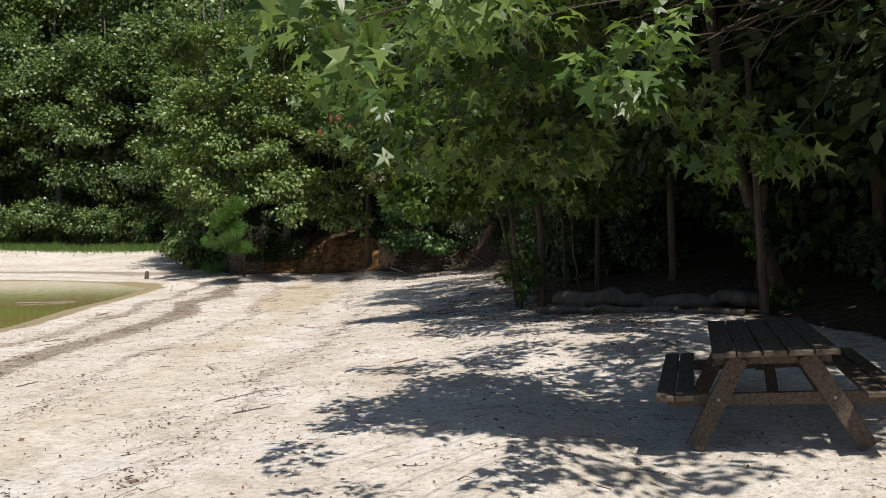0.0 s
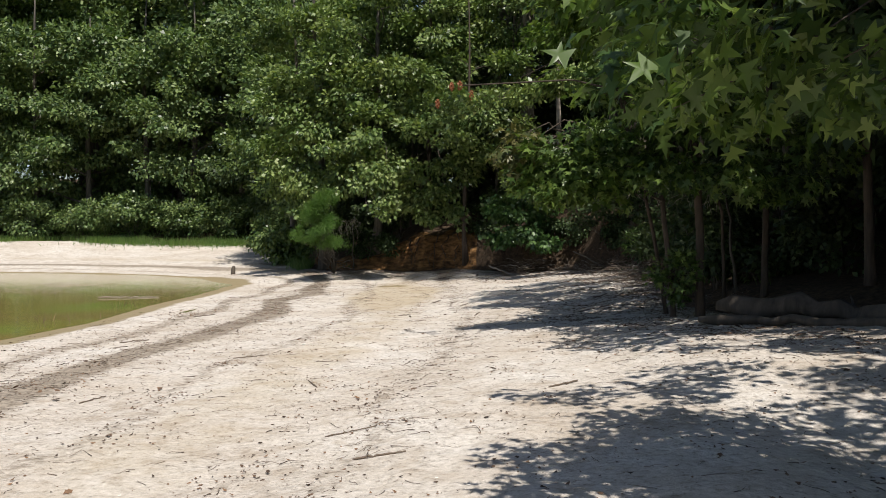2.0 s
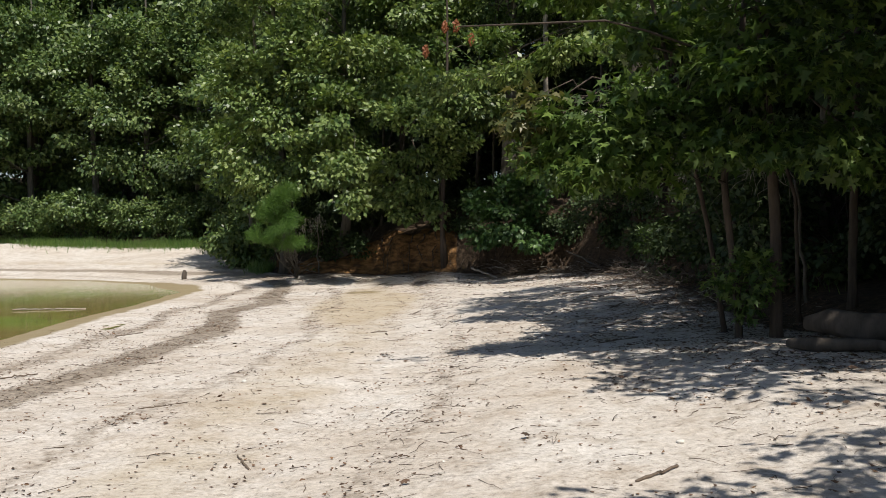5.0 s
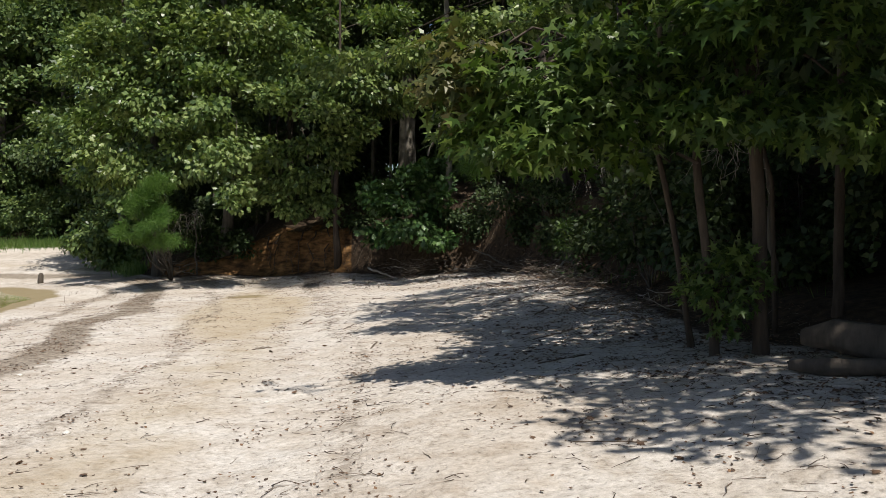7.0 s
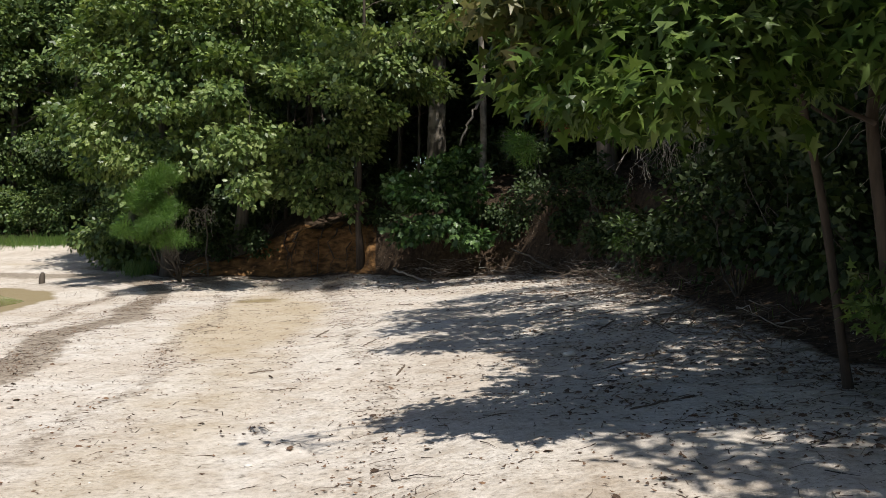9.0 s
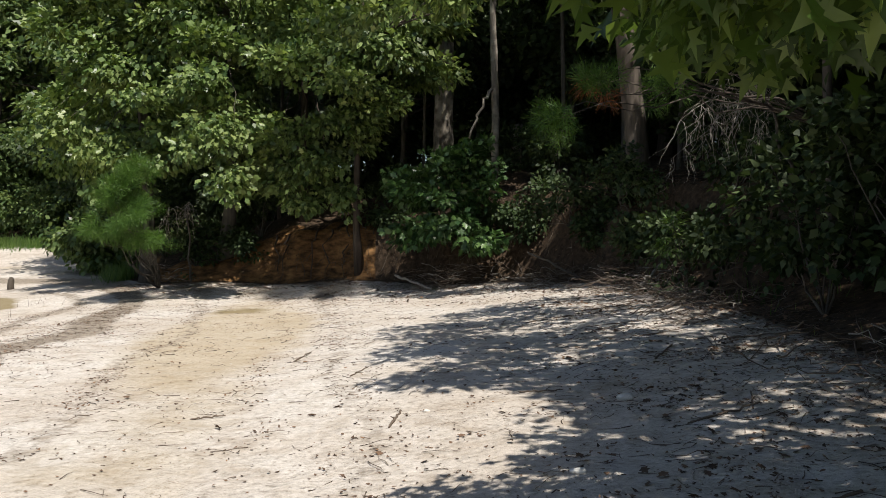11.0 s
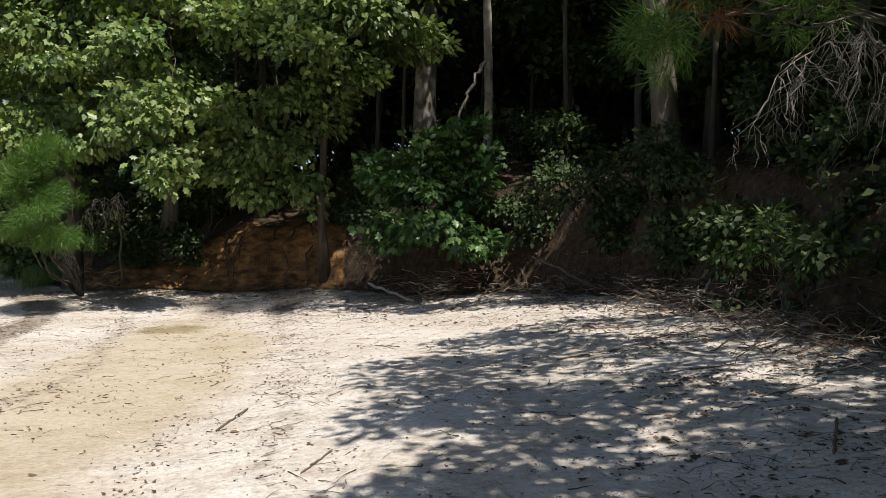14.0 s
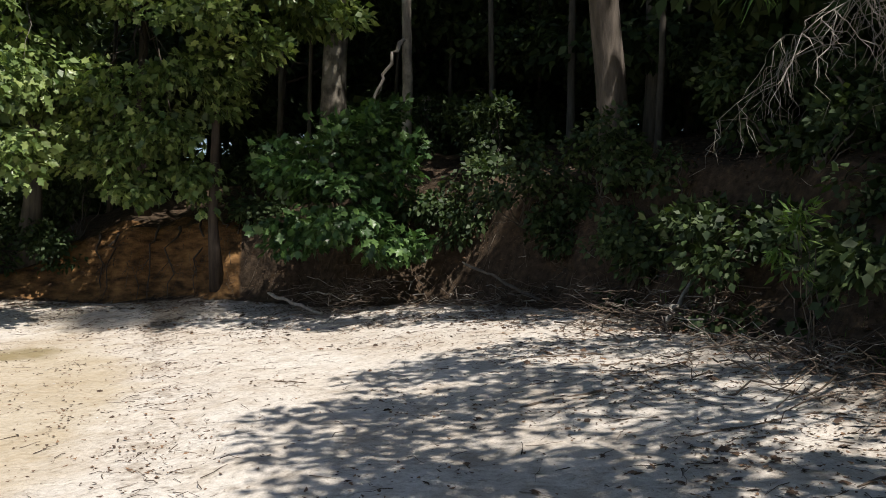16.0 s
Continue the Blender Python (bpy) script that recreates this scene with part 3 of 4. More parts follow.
def topped(ob, centre, radii, rng, count=110, per=70, size=0.17, leaf=OAK, shape="oval", spread_=0.7, bark=GREY_BARK):
    """Gives a trunk its limbs and crown."""
    sprays = crown_sprays(rng, centre, radii, count)
    s0 = np.asarray((centre[0], centre[1], centre[2] - radii[2] * 0.6), float)
    for p in sprays[:: max(1, count // 9)]:
        limb(ob, s0 + [0, 0, rng.uniform(0, radii[2])], p, rng, 0.04, bark)
    part("crown", crown_mesh(rng, sprays, per, size, shape, spread_, middle=np.asarray(centre)), leaf, ob)


def leafed(ob, at, start, tips, rng, leaf, shape, size, per, radius, bark, flat=0.65, droop=0.35, stems=10, thick=0.025, name="foliage", label=""):
    """Low boughs of a tree out to places in the world."""
    tips = np.asarray(tips) - np.asarray(at)
    for t in tips[:: max(1, len(tips) // stems)]:
        limb(ob, np.asarray(start) - np.asarray(at), t, rng, thick, bark, 0.1, 0.25)
    part(name, crown_mesh(rng, tips, per, size, shape, radius, flat, droop), leaf, ob, label)


def canopy(rng, plots):
    """Twig ends of flat high boughs, each given by the middle of the shade that it throws: x, y, height over the ground, width, depth, count."""
    out = []
    for x, y, h, wide, deep, n in plots:
        out.append(cloud(rng, (x + SUN_TO.x / SUN_TO.z * h, y + SUN_TO.y / SUN_TO.z * h, z_at(x, y) + h), (wide, deep, 0.3), n))
    return np.concatenate(out)


r = gen(21)
leafed(oak_b, foot(-7.2, 39.2), (-7.1, 38.7, 6.4), np.concatenate([cloud(r, (-6.15, 34.6, 2.6), (0.4, 0.4, 0.5), 12), cloud(r, (-6.4, 34.6, 3.7), (0.7, 0.6, 0.4), 14), cloud(r, (-6.9, 35.2, 5.0), (0.9, 0.8, 0.5), 18), cloud(r, (-7.0, 34.6, 3.3), (0.5, 0.6, 0.3), 7), cloud(r, (-6.6, 35.8, 6.2), (1.1, 0.7, 0.5), 18), cloud(r, (-7.3, 36.4, 7.6), (1.2, 0.9, 0.6), 18), cloud(r, (-5.9, 35.9, 7.9), (0.9, 0.8, 0.5), 12)]), r, OAK, "lobed", 0.2, 44, 0.38, GREY_BARK, stems=12, name="low_foliage")
leafed(oak_a, foot(-9.6, 39.6), (-9.6, 39.2, 6.2), np.concatenate([cloud(r, (-9.8, 36.4, 3.3), (0.7, 0.6, 0.4), 12), cloud(r, (-8.6, 36.3, 4.7), (0.9, 0.6, 0.4), 15), cloud(r, (-10.1, 36.9, 5.6), (0.9, 0.6, 0.45), 15), cloud(r, (-8.9, 37.2, 6.9), (1.1, 0.7, 0.5), 17), cloud(r, (-10.6, 36.2, 4.0), (0.7, 0.7, 0.5), 12), cloud(r, (-10.2, 36.6, 7.6), (1.1, 0.8, 0.5), 15)]), r, OAK, "lobed", 0.2, 44, 0.4, GREY_BARK, stems=12, name="low_foliage")
r = gen(22)
leafed(oak_c, foot(-4.9, 39.4), (-4.9, 39.0, 6.0), np.concatenate([cloud(r, (-4.9, 36.3, 3.9), (0.8, 0.6, 0.4), 14), cloud(r, (-3.7, 36.2, 4.2), (0.8, 0.6, 0.4), 14), cloud(r, (-4.6, 36.5, 2.9), (0.5, 0.5, 0.3), 9), cloud(r, (-3.9, 36.8, 2.4), (0.3, 0.4, 0.4), 6), cloud(r, (-5.6, 36.8, 3.0), (0.4, 0.4, 0.5), 8), cloud(r, (-3.4, 35.0, 5.0), (0.9, 0.7, 0.4), 15), cloud(r, (-4.8, 35.0, 5.4), (0.8, 0.7, 0.4), 14), cloud(r, (-2.4, 35.4, 4.5), (0.7, 0.5, 0.35), 10), cloud(r, (-4.0, 36.0, 6.6), (1.4, 0.8, 0.5), 18), cloud(r, (-4.5, 36.3, 2.1), (0.4, 0.4, 0.4), 8), cloud(r, (-3.5, 36.3, 2.1), (0.45, 0.4, 0.4), 9), cloud(r, (-4.1, 36.2, 3.1), (0.8, 0.5, 0.4), 12), cloud(r, (-5.2, 36.4, 2.6), (0.5, 0.4, 0.5), 9), cloud(r, (-2.9, 36.2, 3.9), (0.6, 0.5, 0.4), 9)]), r, OAK, "lobed", 0.19, 38, 0.38, RED_BARK, stems=12, name="low_foliage")
r = gen(25)
leafed(red_oak, foot(-3.1, 36.4), (-3.0, 36.4, 6.2), canopy(r, ((-4.6, 36.2, 6.2, 0.5, 0.3, 4), (-3.7, 34.6, 6.2, 0.6, 0.35, 6), (-2.6, 34.2, 6.3, 0.7, 0.5, 9), (-1.6, 33.6, 6.4, 0.7, 0.6, 10), (-0.6, 33.2, 6.5, 0.7, 0.7, 10), (0.4, 32.6, 6.5, 0.8, 0.7, 11), (1.3, 31.8, 6.6, 0.8, 0.7, 10), (1.9, 30.8, 6.6, 0.6, 0.6, 6), (0.9, 33.9, 6.8, 0.8, 0.6, 9), (2.0, 33.0, 7.0, 0.8, 0.7, 10), (2.8, 31.6, 7.0, 0.7, 0.8, 10), (3.2, 29.9, 7.0, 0.6, 0.7, 7))), r, OAK, "oval", 0.18, 56, 0.42, RED_BARK, stems=8, name="high_foliage")
r = gen(41)
slim = bare_trunk("slim_tree", foot(0.55, 37.5), [(0, 0, -0.2), (0.05, 0, 2), (-0.05, 0.05, 5), (0.0, 0, 11)], 0.12, PALE_BARK, "slim tan-barked tree on the bank with a white dead snag", r)
topped(slim, (0, 1.0, 10.5), (2.4, 2.4, 3.0), r)
top = 5.3 - z_at(0.55, 37.5)
snag = bend((-0.05, -0.05, top), (-0.7, -0.25, top - 1.4), r, 0.06, 9, 0.2)
dead = part("dead_branch", joined([tube(snag, np.linspace(0.05, 0.03, 9), 7, r, 0.1)]), DEAD, slim, "bleached dead branch", smooth=True)
limb(dead, snag[6], snag[6] + [-0.25, 0, -0.45], r, 0.03, DEAD, 0.04, 0, "twig")
bare_trunk("tree_stump", foot(1.75, 42.3), [(0, 0, -0.2), (0.02, 0, 1.0), (0.05, 0, 1.9)], 0.2, PALE_BARK, "broken grey tree trunk on the slope", r, taper=0.2)
grey = bare_trunk("grey_tree", foot(-0.75, 41.5), [(0, 0, -0.2), (0.1, 0, 5), (0.0, 0, 12)], 0.34, PALE_BARK, "stout pale-grey tree trunk, dappled with sun", r)
topped(grey, (0, 0.5, 12), (3.4, 3.2, 3.2), r)
for x, y, g, dx in ((-2.05, 39.8, 0.07, 0.1), (-1.4, 38.6, 0.05, 0.05), (2.9, 39.5, 0.08, -0.1), (4.4, 38.3, 0.1, 0.0), (-6.0, 41.5, 0.06, 0.1), (4.9, 34.8, 0.07, 0.1), (6.1, 31.7, 0.09, -0.1), (-7.4, 40.6, 0.05, 0.2), (3.9, 44, 0.12, 0.1), (1.2, 45.5, 0.07, 0.2), (-3.6, 43, 0.08, -0.1)):
    t = bare_trunk("sapling", foot(x, y), [(0, 0, -0.2), (dx, 0, 4), (dx * 2.5, 0, 9)], g, GREY_BARK, "thin woodland sapling trunk in the shade", r, 7, group="saplings on the slope")
    topped(t, (dx * 2.5, 0, 8.5), (1.6, 1.6, 2.2), r, 40, 70, 0.17)
pine = bare_trunk("pine_tree", foot(3.55, 33.4), [(0, 0, -0.3), (-0.12, 0, 1.5), (-0.75, 0, 6), (-1.5, 0, 14)], 0.29, PINE_BARK, "stout leaning pine trunk with furrowed bark", r, 14)
topped(pine, (-3.2, -2.2, 11.5), (3.8, 2.6, 1.8), r, 110, 230, 0.3, NEEDLE, "blade", 0.6, PINE_BARK)

# trees by the log
at = foot(1.97, 16.8)
gum = bare_trunk("sweetgum_tree", at, [(0, 0, -0.25), (-0.02, 0, 1.5), (-0.25, 0, 4.5), (-0.5, 0.2, 10)], 0.075, RED_BARK, "straight reddish sweetgum trunk beside the fallen log", r, 12)
topped(gum, (1.5, -0.3, 7.4), (2.3, 2.6, 2.8), r, 60, 55, 0.17, GUM, "oval", 0.5, RED_BARK)
leafed(gum, at, (1.85, 16.9, 3.4), np.concatenate([cloud(r, (1.5, 16.2, 2.35), (0.8, 0.4, 0.35), 20), cloud(r, (2.7, 16.0, 2.3), (0.8, 0.5, 0.45), 22), cloud(r, (1.0, 16.2, 3.1), (0.8, 0.6, 0.45), 22), cloud(r, (2.2, 16.1, 3.2), (0.9, 0.6, 0.5), 26), cloud(r, (3.6, 16.0, 2.9), (0.8, 0.6, 0.7), 24), cloud(r, (1.7, 16.0, 4.1), (1.3, 0.8, 0.5), 26)]), r, GUM, "star", 0.16, 26, 0.3, RED_BARK, name="low_foliage")
at = foot(1.56, 16.95)
thin = bare_trunk("sweetgum_tree", at, [(0, 0, -0.2), (0, 0, 0.15), (-0.07, 0, 1.0), (-0.2, 0, 1.85), (-0.14, 0, 2.4), (-0.06, 0, 2.95), (0.1, -0.1, 5), (-0.1, -0.1, 8)], 0.05, RED_BARK, "thin bent sweetgum at the edge of the sand", r, 10)
for z0, tip in ((1.85, (-0.75, -0.1, 2.1)), (2.35, (-1.0, -0.05, 2.75)), (2.9, (-0.7, -0.2, 3.4)), (2.6, (0.6, -0.1, 3.3))):
    limb(thin, (-0.15, 0, z0), tip, r, 0.026, RED_BARK, 0.05, 0.05)
topped(thin, (0.8, 0.0, 6.6), (1.9, 2.2, 2.2), r, 34, 55, 0.17, GUM, "oval", 0.48, RED_BARK)
leafed(thin, at, (1.56, 16.9, 0.2), cloud(r, (1.5, 16.7, 0.75), (0.4, 0.3, 0.42), 18), r, GUM, "star", 0.11, 20, 0.16, RED_BARK, stems=8, thick=0.008, name="low_foliage", label="leafy shoots at the foot")
at = foot(1.6, 17.6)
side = bare_trunk("sweetgum_tree", at, [(0, 0, -0.2), (-0.3, -0.1, 1.5), (-0.75, -0.2, 3.2), (-1.3, -0.3, 5.2)], 0.036, RED_BARK, "leaning sweetgum sapling with a low leafy crown over the sand", r, 9)
r = gen(42)
leafed(side, at, (0.9, 17.4, 3.0), np.concatenate([cloud(r, (-0.4, 16.7, 2.35), (0.7, 0.6, 0.55), 42), cloud(r, (0.45, 16.6, 2.6), (0.7, 0.6, 0.75), 40), cloud(r, (0.7, 17.5, 3.9), (0.8, 0.8, 0.7), 24), cloud(r, (-0.8, 17.2, 2.35), (0.35, 0.3, 0.25), 8), cloud(r, (0.1, 17.9, 2.25), (0.6, 0.4, 0.25), 10)]), r, GUM, "star", 0.15, 34, 0.3, RED_BARK, stems=22)
leafed(side, at, (0.9, 17.4, 3.0), cloud(r, (-1.05, 16.75, 2.75), (0.4, 0.4, 0.45), 18), r, GUM_OLD, "star", 0.15, 24, 0.26, RED_BARK, droop=0.7, stems=5, name="old_foliage", label="yellowing leaves")
# Slender trees whose crowns hold the wood's shade in their colour.
for x, y, g, lx in ((3.2, 17.6, 0.06, 0.1), (4.4, 16.2, 0.08, -0.3), (5.6, 15.0, 0.1, 0.3), (7.0, 20.2, 0.08, 0.5), (6.3, 23.2, 0.09, 0.5), (6.2, 26.4, 0.1, 0.3), (7.0, 13.5, 0.12, -0.5), (4.9, 12.9, 0.07, -0.6)):
    t = bare_trunk("woodland_tree", foot(x, y), [(0, 0, -0.2), (lx * 0.3, 0, 2.5), (lx, 0, 8)], g, RED_BARK, "slender woodland tree, deep shade put into its leaf colour", r, 8, group="slender trees at the wood's edge")
    topped(t, (lx + 0.3, 0, 7.2), (2.4, 2.6, 3.0), r, 66, 75, 0.19, SHADED_LEAF, "oval", 0.75, RED_BARK)

at = foot(6.0, 25.6)
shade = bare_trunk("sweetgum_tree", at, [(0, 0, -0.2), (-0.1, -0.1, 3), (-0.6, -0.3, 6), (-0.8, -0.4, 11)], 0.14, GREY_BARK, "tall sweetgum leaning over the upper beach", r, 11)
leafed(shade, at, (5.4, 25.3, 5.6), canopy(r, ((-1.35, 22.4, 6.4, 0.85, 0.4, 13), (-1.1, 24.0, 6.6, 0.9, 0.9, 17), (-1.0, 25.0, 6.5, 0.9, 0.4, 10), (-0.8, 23.2, 6.5, 0.8, 0.35, 8), (-1.15, 25.9, 6.3, 0.85, 0.8, 16), (-1.25, 27.1, 6.6, 0.85, 0.6, 13), (-0.3, 28.3, 6.5, 0.8, 0.6, 11), (0.1, 26.8, 6.8, 0.9, 1.0, 14), (0.8, 25.2, 6.6, 0.8, 1.0, 8), (1.3, 26.6, 6.6, 0.8, 0.7, 5), (0.3, 24.0, 6.4, 0.9, 1.2, 14), (0.2, 21.8, 6.0, 1.0, 0.9, 12), (-0.1, 20.4, 6.0, 0.7, 0.6, 8), (0.3, 18.4, 5.8, 0.5, 0.8, 3), (0.5, 15.7, 5.5, 0.6, 0.6, 2), (1.3, 22.8, 6.5, 0.8, 1.6, 4), (1.6, 28.2, 6.5, 1.0, 0.7, 7), (1.0, 29.0, 6.6, 1.0, 0.4, 4))), r, GUM, "oval", 0.17, 56, 0.42, GREY_BARK, stems=5, thick=0.025, name="crown")

at = foot(5.4, 13.3)
tall = bare_trunk("sweetgum_tree", at, [(0, 0, -0.2), (-0.1, 0, 0.12), (-0.4, 0, 0.9), (-0.67, 0, 1.8), (-1.02, 0, 2.95), (-1.4, 0, 6), (-1.6, 0.1, 10)], 0.12, RED_BARK, "leaning sweetgum with a leafy vine, shading the fallen logs", r, 10)
leafed(tall, at, (4.1, 13.3, 5.6), canopy(r, ((-0.15, 17.2, 6.0, 0.35, 0.6, 4), (0.1, 16.2, 6.0, 0.4, 0.5, 5), (0.3, 15.1, 6.0, 0.5, 0.5, 5), (0.6, 14.2, 6.0, 0.5, 0.4, 4), (1.0, 16.4, 6.2, 0.7, 0.9, 9), (1.5, 14.8, 6.2, 0.7, 0.8, 6), (1.8, 17.6, 6.4, 0.7, 0.8, 7), (2.4, 16.0, 6.4, 0.8, 0.9, 9), (3.4, 17.0, 6.6, 0.8, 0.9, 9), (3.2, 14.6, 6.6, 0.8, 0.9, 9), (4.3, 15.6, 6.8, 0.8, 1.1, 10), (1.2, 13.0, 6.0, 0.6, 0.3, 2), (2.2, 13.2, 6.2, 0.7, 0.5, 4))), r, GUM, "oval", 0.17, 60, 0.45, RED_BARK, stems=5, thick=0.022, name="crown")
leafed(tall, at, (5.3, 13.2, 0.5), np.concatenate([cloud(r, (5.2 - 0.3 * k, 13.15, 0.7 + 0.55 * k), (0.22, 0.15, 0.3), 6) for k in range(4)]), r, GUM, "star", 0.12, 16, 0.16, RED_BARK, stems=6, thick=0.008, name="vine", label="leafy vine on the trunk")

# the sweetgum that overhangs the picnic table
at = foot(6.0, 9.2)
over = bare_trunk("sweetgum_tree", at, [(0, 0, -0.2), (-0.3, -0.2, 2), (-1.2, -0.8, 4.5), (-1.6, -1.0, 9)], 0.17, GREY_BARK, "leaning sweetgum overhanging the picnic table", r, 12)
r = gen(43)
leafed(over, at, (5.0, 8.5, 4.4), np.concatenate([canopy(r, ((-0.2, 8.4, 4.0, 0.5, 0.3, 3), (0.5, 8.4, 4.2, 0.7, 0.6, 7), (0.5, 9.6, 4.5, 0.6, 0.6, 7), (0.3, 10.7, 4.5, 0.7, 0.4, 6), (-0.7, 11.0, 4.6, 0.6, 0.2, 3), (0.9, 11.3, 4.6, 0.7, 0.5, 5), (1.5, 9.9, 4.6, 0.7, 0.8, 8), (1.6, 8.3, 4.4, 0.7, 0.6, 8), (2.6, 9.0, 4.8, 0.8, 1.0, 12), (2.6, 11.0, 5.0, 0.8, 0.8, 9), (3.6, 8.6, 5.0, 0.8, 1.4, 12), (3.6, 11.5, 5.4, 0.9, 1.0, 10), (2.4, 12.8, 5.4, 0.6, 0.6, 4), (1.6, 6.4, 5.8, 0.9, 0.4, 2), (3.0, 6.9, 5.5, 1.0, 0.5, 5))), crown_sprays(r, (2.3, 6.0, 4.9), (1.9, 1.2, 0.7), 114), crown_sprays(r, (4.3, 5.9, 5.0), (1.4, 1.5, 0.7), 72), crown_sprays(r, (6.4, 7.5, 8.6), (3.2, 4.4, 2.4), 90)]), r, GUM, "oval", 0.17, 64, 0.45, GREY_BARK, stems=6, thick=0.022, name="crown")
near = ((-0.4, 5.6, 2.5), (-0.2, 6.75, 2.3), (0.4, 6.9, 2.7), (0.45, 7.3, 2.35), (0.85, 7.5, 2.2), (0.85, 4.7, 2.4), (1.25, 5.1, 2.4), (1.55, 5.1, 2.65), (2.2, 6.3, 2.25), (2.6, 6.6, 2.1), (0.0, 6.6, 2.95), (0.9, 6.7, 2.9), (1.7, 7.0, 2.7), (-0.3, 7.6, 2.6), (0.3, 8.3, 2.25), (1.3, 8.2, 2.3))
leafed(over, at, (5.0, 8.5, 4.2), np.concatenate([cloud(r, c, (0.4, 0.4, 0.24), 6 if c[1] > 6 else 2) for c in near]), r, GUM, "star", 0.145, 20, 0.27, RED_BARK, droop=0.5, stems=14, thick=0.014, name="low_foliage")
first_leaves = ((-0.3, 2.4, 2.15), (0.05, 2.8, 2.25), (-0.15, 3.3, 2.25), (-0.4, 3.3, 2.5), (0.3, 3.6, 2.4), (-0.4, 4.3, 2.5), (0.0, 4.5, 2.5), (-0.55, 5.0, 2.75))
leafed(over, at, (5.0, 8.5, 4.2), np.concatenate([cloud(r, c, (0.22, 0.25, 0.14), 4) for c in first_leaves]), r, GUM, "star", 0.09, 14, 0.17, RED_BARK, droop=0.5, stems=6, thick=0.01, name="bough_end")

# Trailing shrubs, with the bank's shade put into the leaf colour.
for n, (x, y, h, w_) in enumerate(((0.5, 35.3, 1.0, 0.7), (1.4, 34.7, 1.2, 0.8), (2.5, 33.0, 1.3, 0.9), (2.9, 31.3, 1.3, 0.9), (3.2, 29.5, 1.2, 0.9), (3.5, 27.7, 1.3, 0.9), (3.5, 25.8, 1.2, 0.8), (4.4, 31.8, 1.6, 1.1), (4.9, 28.5, 1.6, 1.1), (1.9, 33.4, 1.2, 0.8), (2.8, 32.2, 1.3, 0.8), (3.2, 30.6, 1.3, 0.8), (3.5, 28.9, 1.2, 0.8), (-6.6, 39.0, 0.8, 0.9), (-8.0, 39.0, 1.0, 0.9), (-2.2, 37.4, 0.9, 0.7))):
    r = gen(160 + n)
    f = foot(x, y)
    tips = np.concatenate([cloud(r, (x + r.normal() * w_ * 0.5, y - 0.3 + r.normal() * 0.2, f[2] + r.uniform(-0.5, 0.7) * h), (w_ * 0.5, 0.3, h * 0.25), 6) for _ in range(5)])
    bough("hanging_shrub", f, tips, "shrub trailing down the shaded bank, its leaves coloured darker for shade", r, SHADED_LEAF, "oval", 0.12, 42, 0.3, "shrub", stems=9, thick=0.012, droop=0.5)

# the wood's edge between the log and the pine: shade-coloured shrubs, a pine branch, a sumac
for n, (x, y, h, w_) in enumerate(((3.6, 19.6, 1.0, 0.8), (4.0, 22.2, 1.2, 0.8), (4.2, 25.4, 1.1, 0.8), (3.8, 28.3, 0.9, 0.7), (1.9, 35.0, 1.2, 0.7), (4.5, 30.2, 1.8, 1.1), (5.0, 22.0, 2.4, 1.4), (4.9, 18.7, 2.4, 1.3), (6.0, 25.2, 2.4, 1.4), (6.6, 34.5, 2.6, 1.4), (-2.0, 38.2, 1.4, 1.0), (-6.3, 39.6, 1.6, 1.2), (2.5, 37.6, 1.4, 1.1), (6.6, 16.6, 2.6, 1.5), (8.2, 12.2, 2.6, 1.6), (3.0, 23.4, 1.8, 0.9), (3.2, 21.6, 2.2, 1.0), (2.9, 19.9, 1.4, 0.8), (3.4, 27.6, 0.9, 0.7), (-9.6, 41.4, 1.8, 1.2), (0.9, 40.3, 1.3, 1.1))):
    r = gen(60 + n)
    f = foot(x, y)
    tips = np.concatenate([cloud(r, (x + r.normal() * w_ * 0.45, y + r.normal() * w_ * 0.35, f[2] + h * r.uniform(0.25, 1.05)), (w_ * r.uniform(0.3, 0.65), w_ * 0.45, h * r.uniform(0.15, 0.35)), int(5 * w_ * h) + 2) for _ in range(4)])
    bough("woodland_shrub", f, tips, "leafy shrub at the edge of the wood, its leaves coloured darker for shade", r, SHADED_LEAF, "oval", 0.13, 44, 0.34, "shrub", stems=7, thick=0.014)
for n, (x, y, h, w_) in enumerate(((-15.5, 53.6, 2.4, 1.7), (-19, 55.2, 2.6, 1.8), (-22.5, 55.8, 2.2, 1.7), (-26, 56, 2.8, 1.8), (-29.5, 56.2, 2.4, 1.8), (-33, 55.8, 2.6, 1.8), (-36.5, 55.4, 2.3, 1.8), (-40, 55, 2.6, 1.9), (-44, 54.5, 2.6, 1.9), (-12.6, 47, 2.2, 1.5))):
    r = gen(90 + n)
    f = foot(x, y)
    bough("waterside_shrub", f, cloud(r, (x, y, f[2] + h * 0.5), (w_ * 1.2, w_ * 0.8, h * 0.5), 38), "rounded green shrub behind the grassy far bank", r, FAR, "oval", 0.2, 110, 0.6, "shrub", stems=6, thick=0.02)
r = gen(53)
bough("sapling_sprig", foot(2.35, 26.2), cloud(r, (1.98, 25.9, 1.25), (0.16, 0.16, 0.34), 12), "small bright green sprig at the foot of the bank", r, GRASS, "leaflet", 0.11, 16, 0.1, "sapling", stems=6, thick=0.006)
r = gen(51)
f = foot(3.7, 24.6)
pb = bare_trunk("young_pine", f, [(0, 0, -0.2), (-0.1, 0, 2), (-0.2, 0, 7)], 0.07, PINE_BARK, "young pine holding a long branch out over the sand", r, 9)
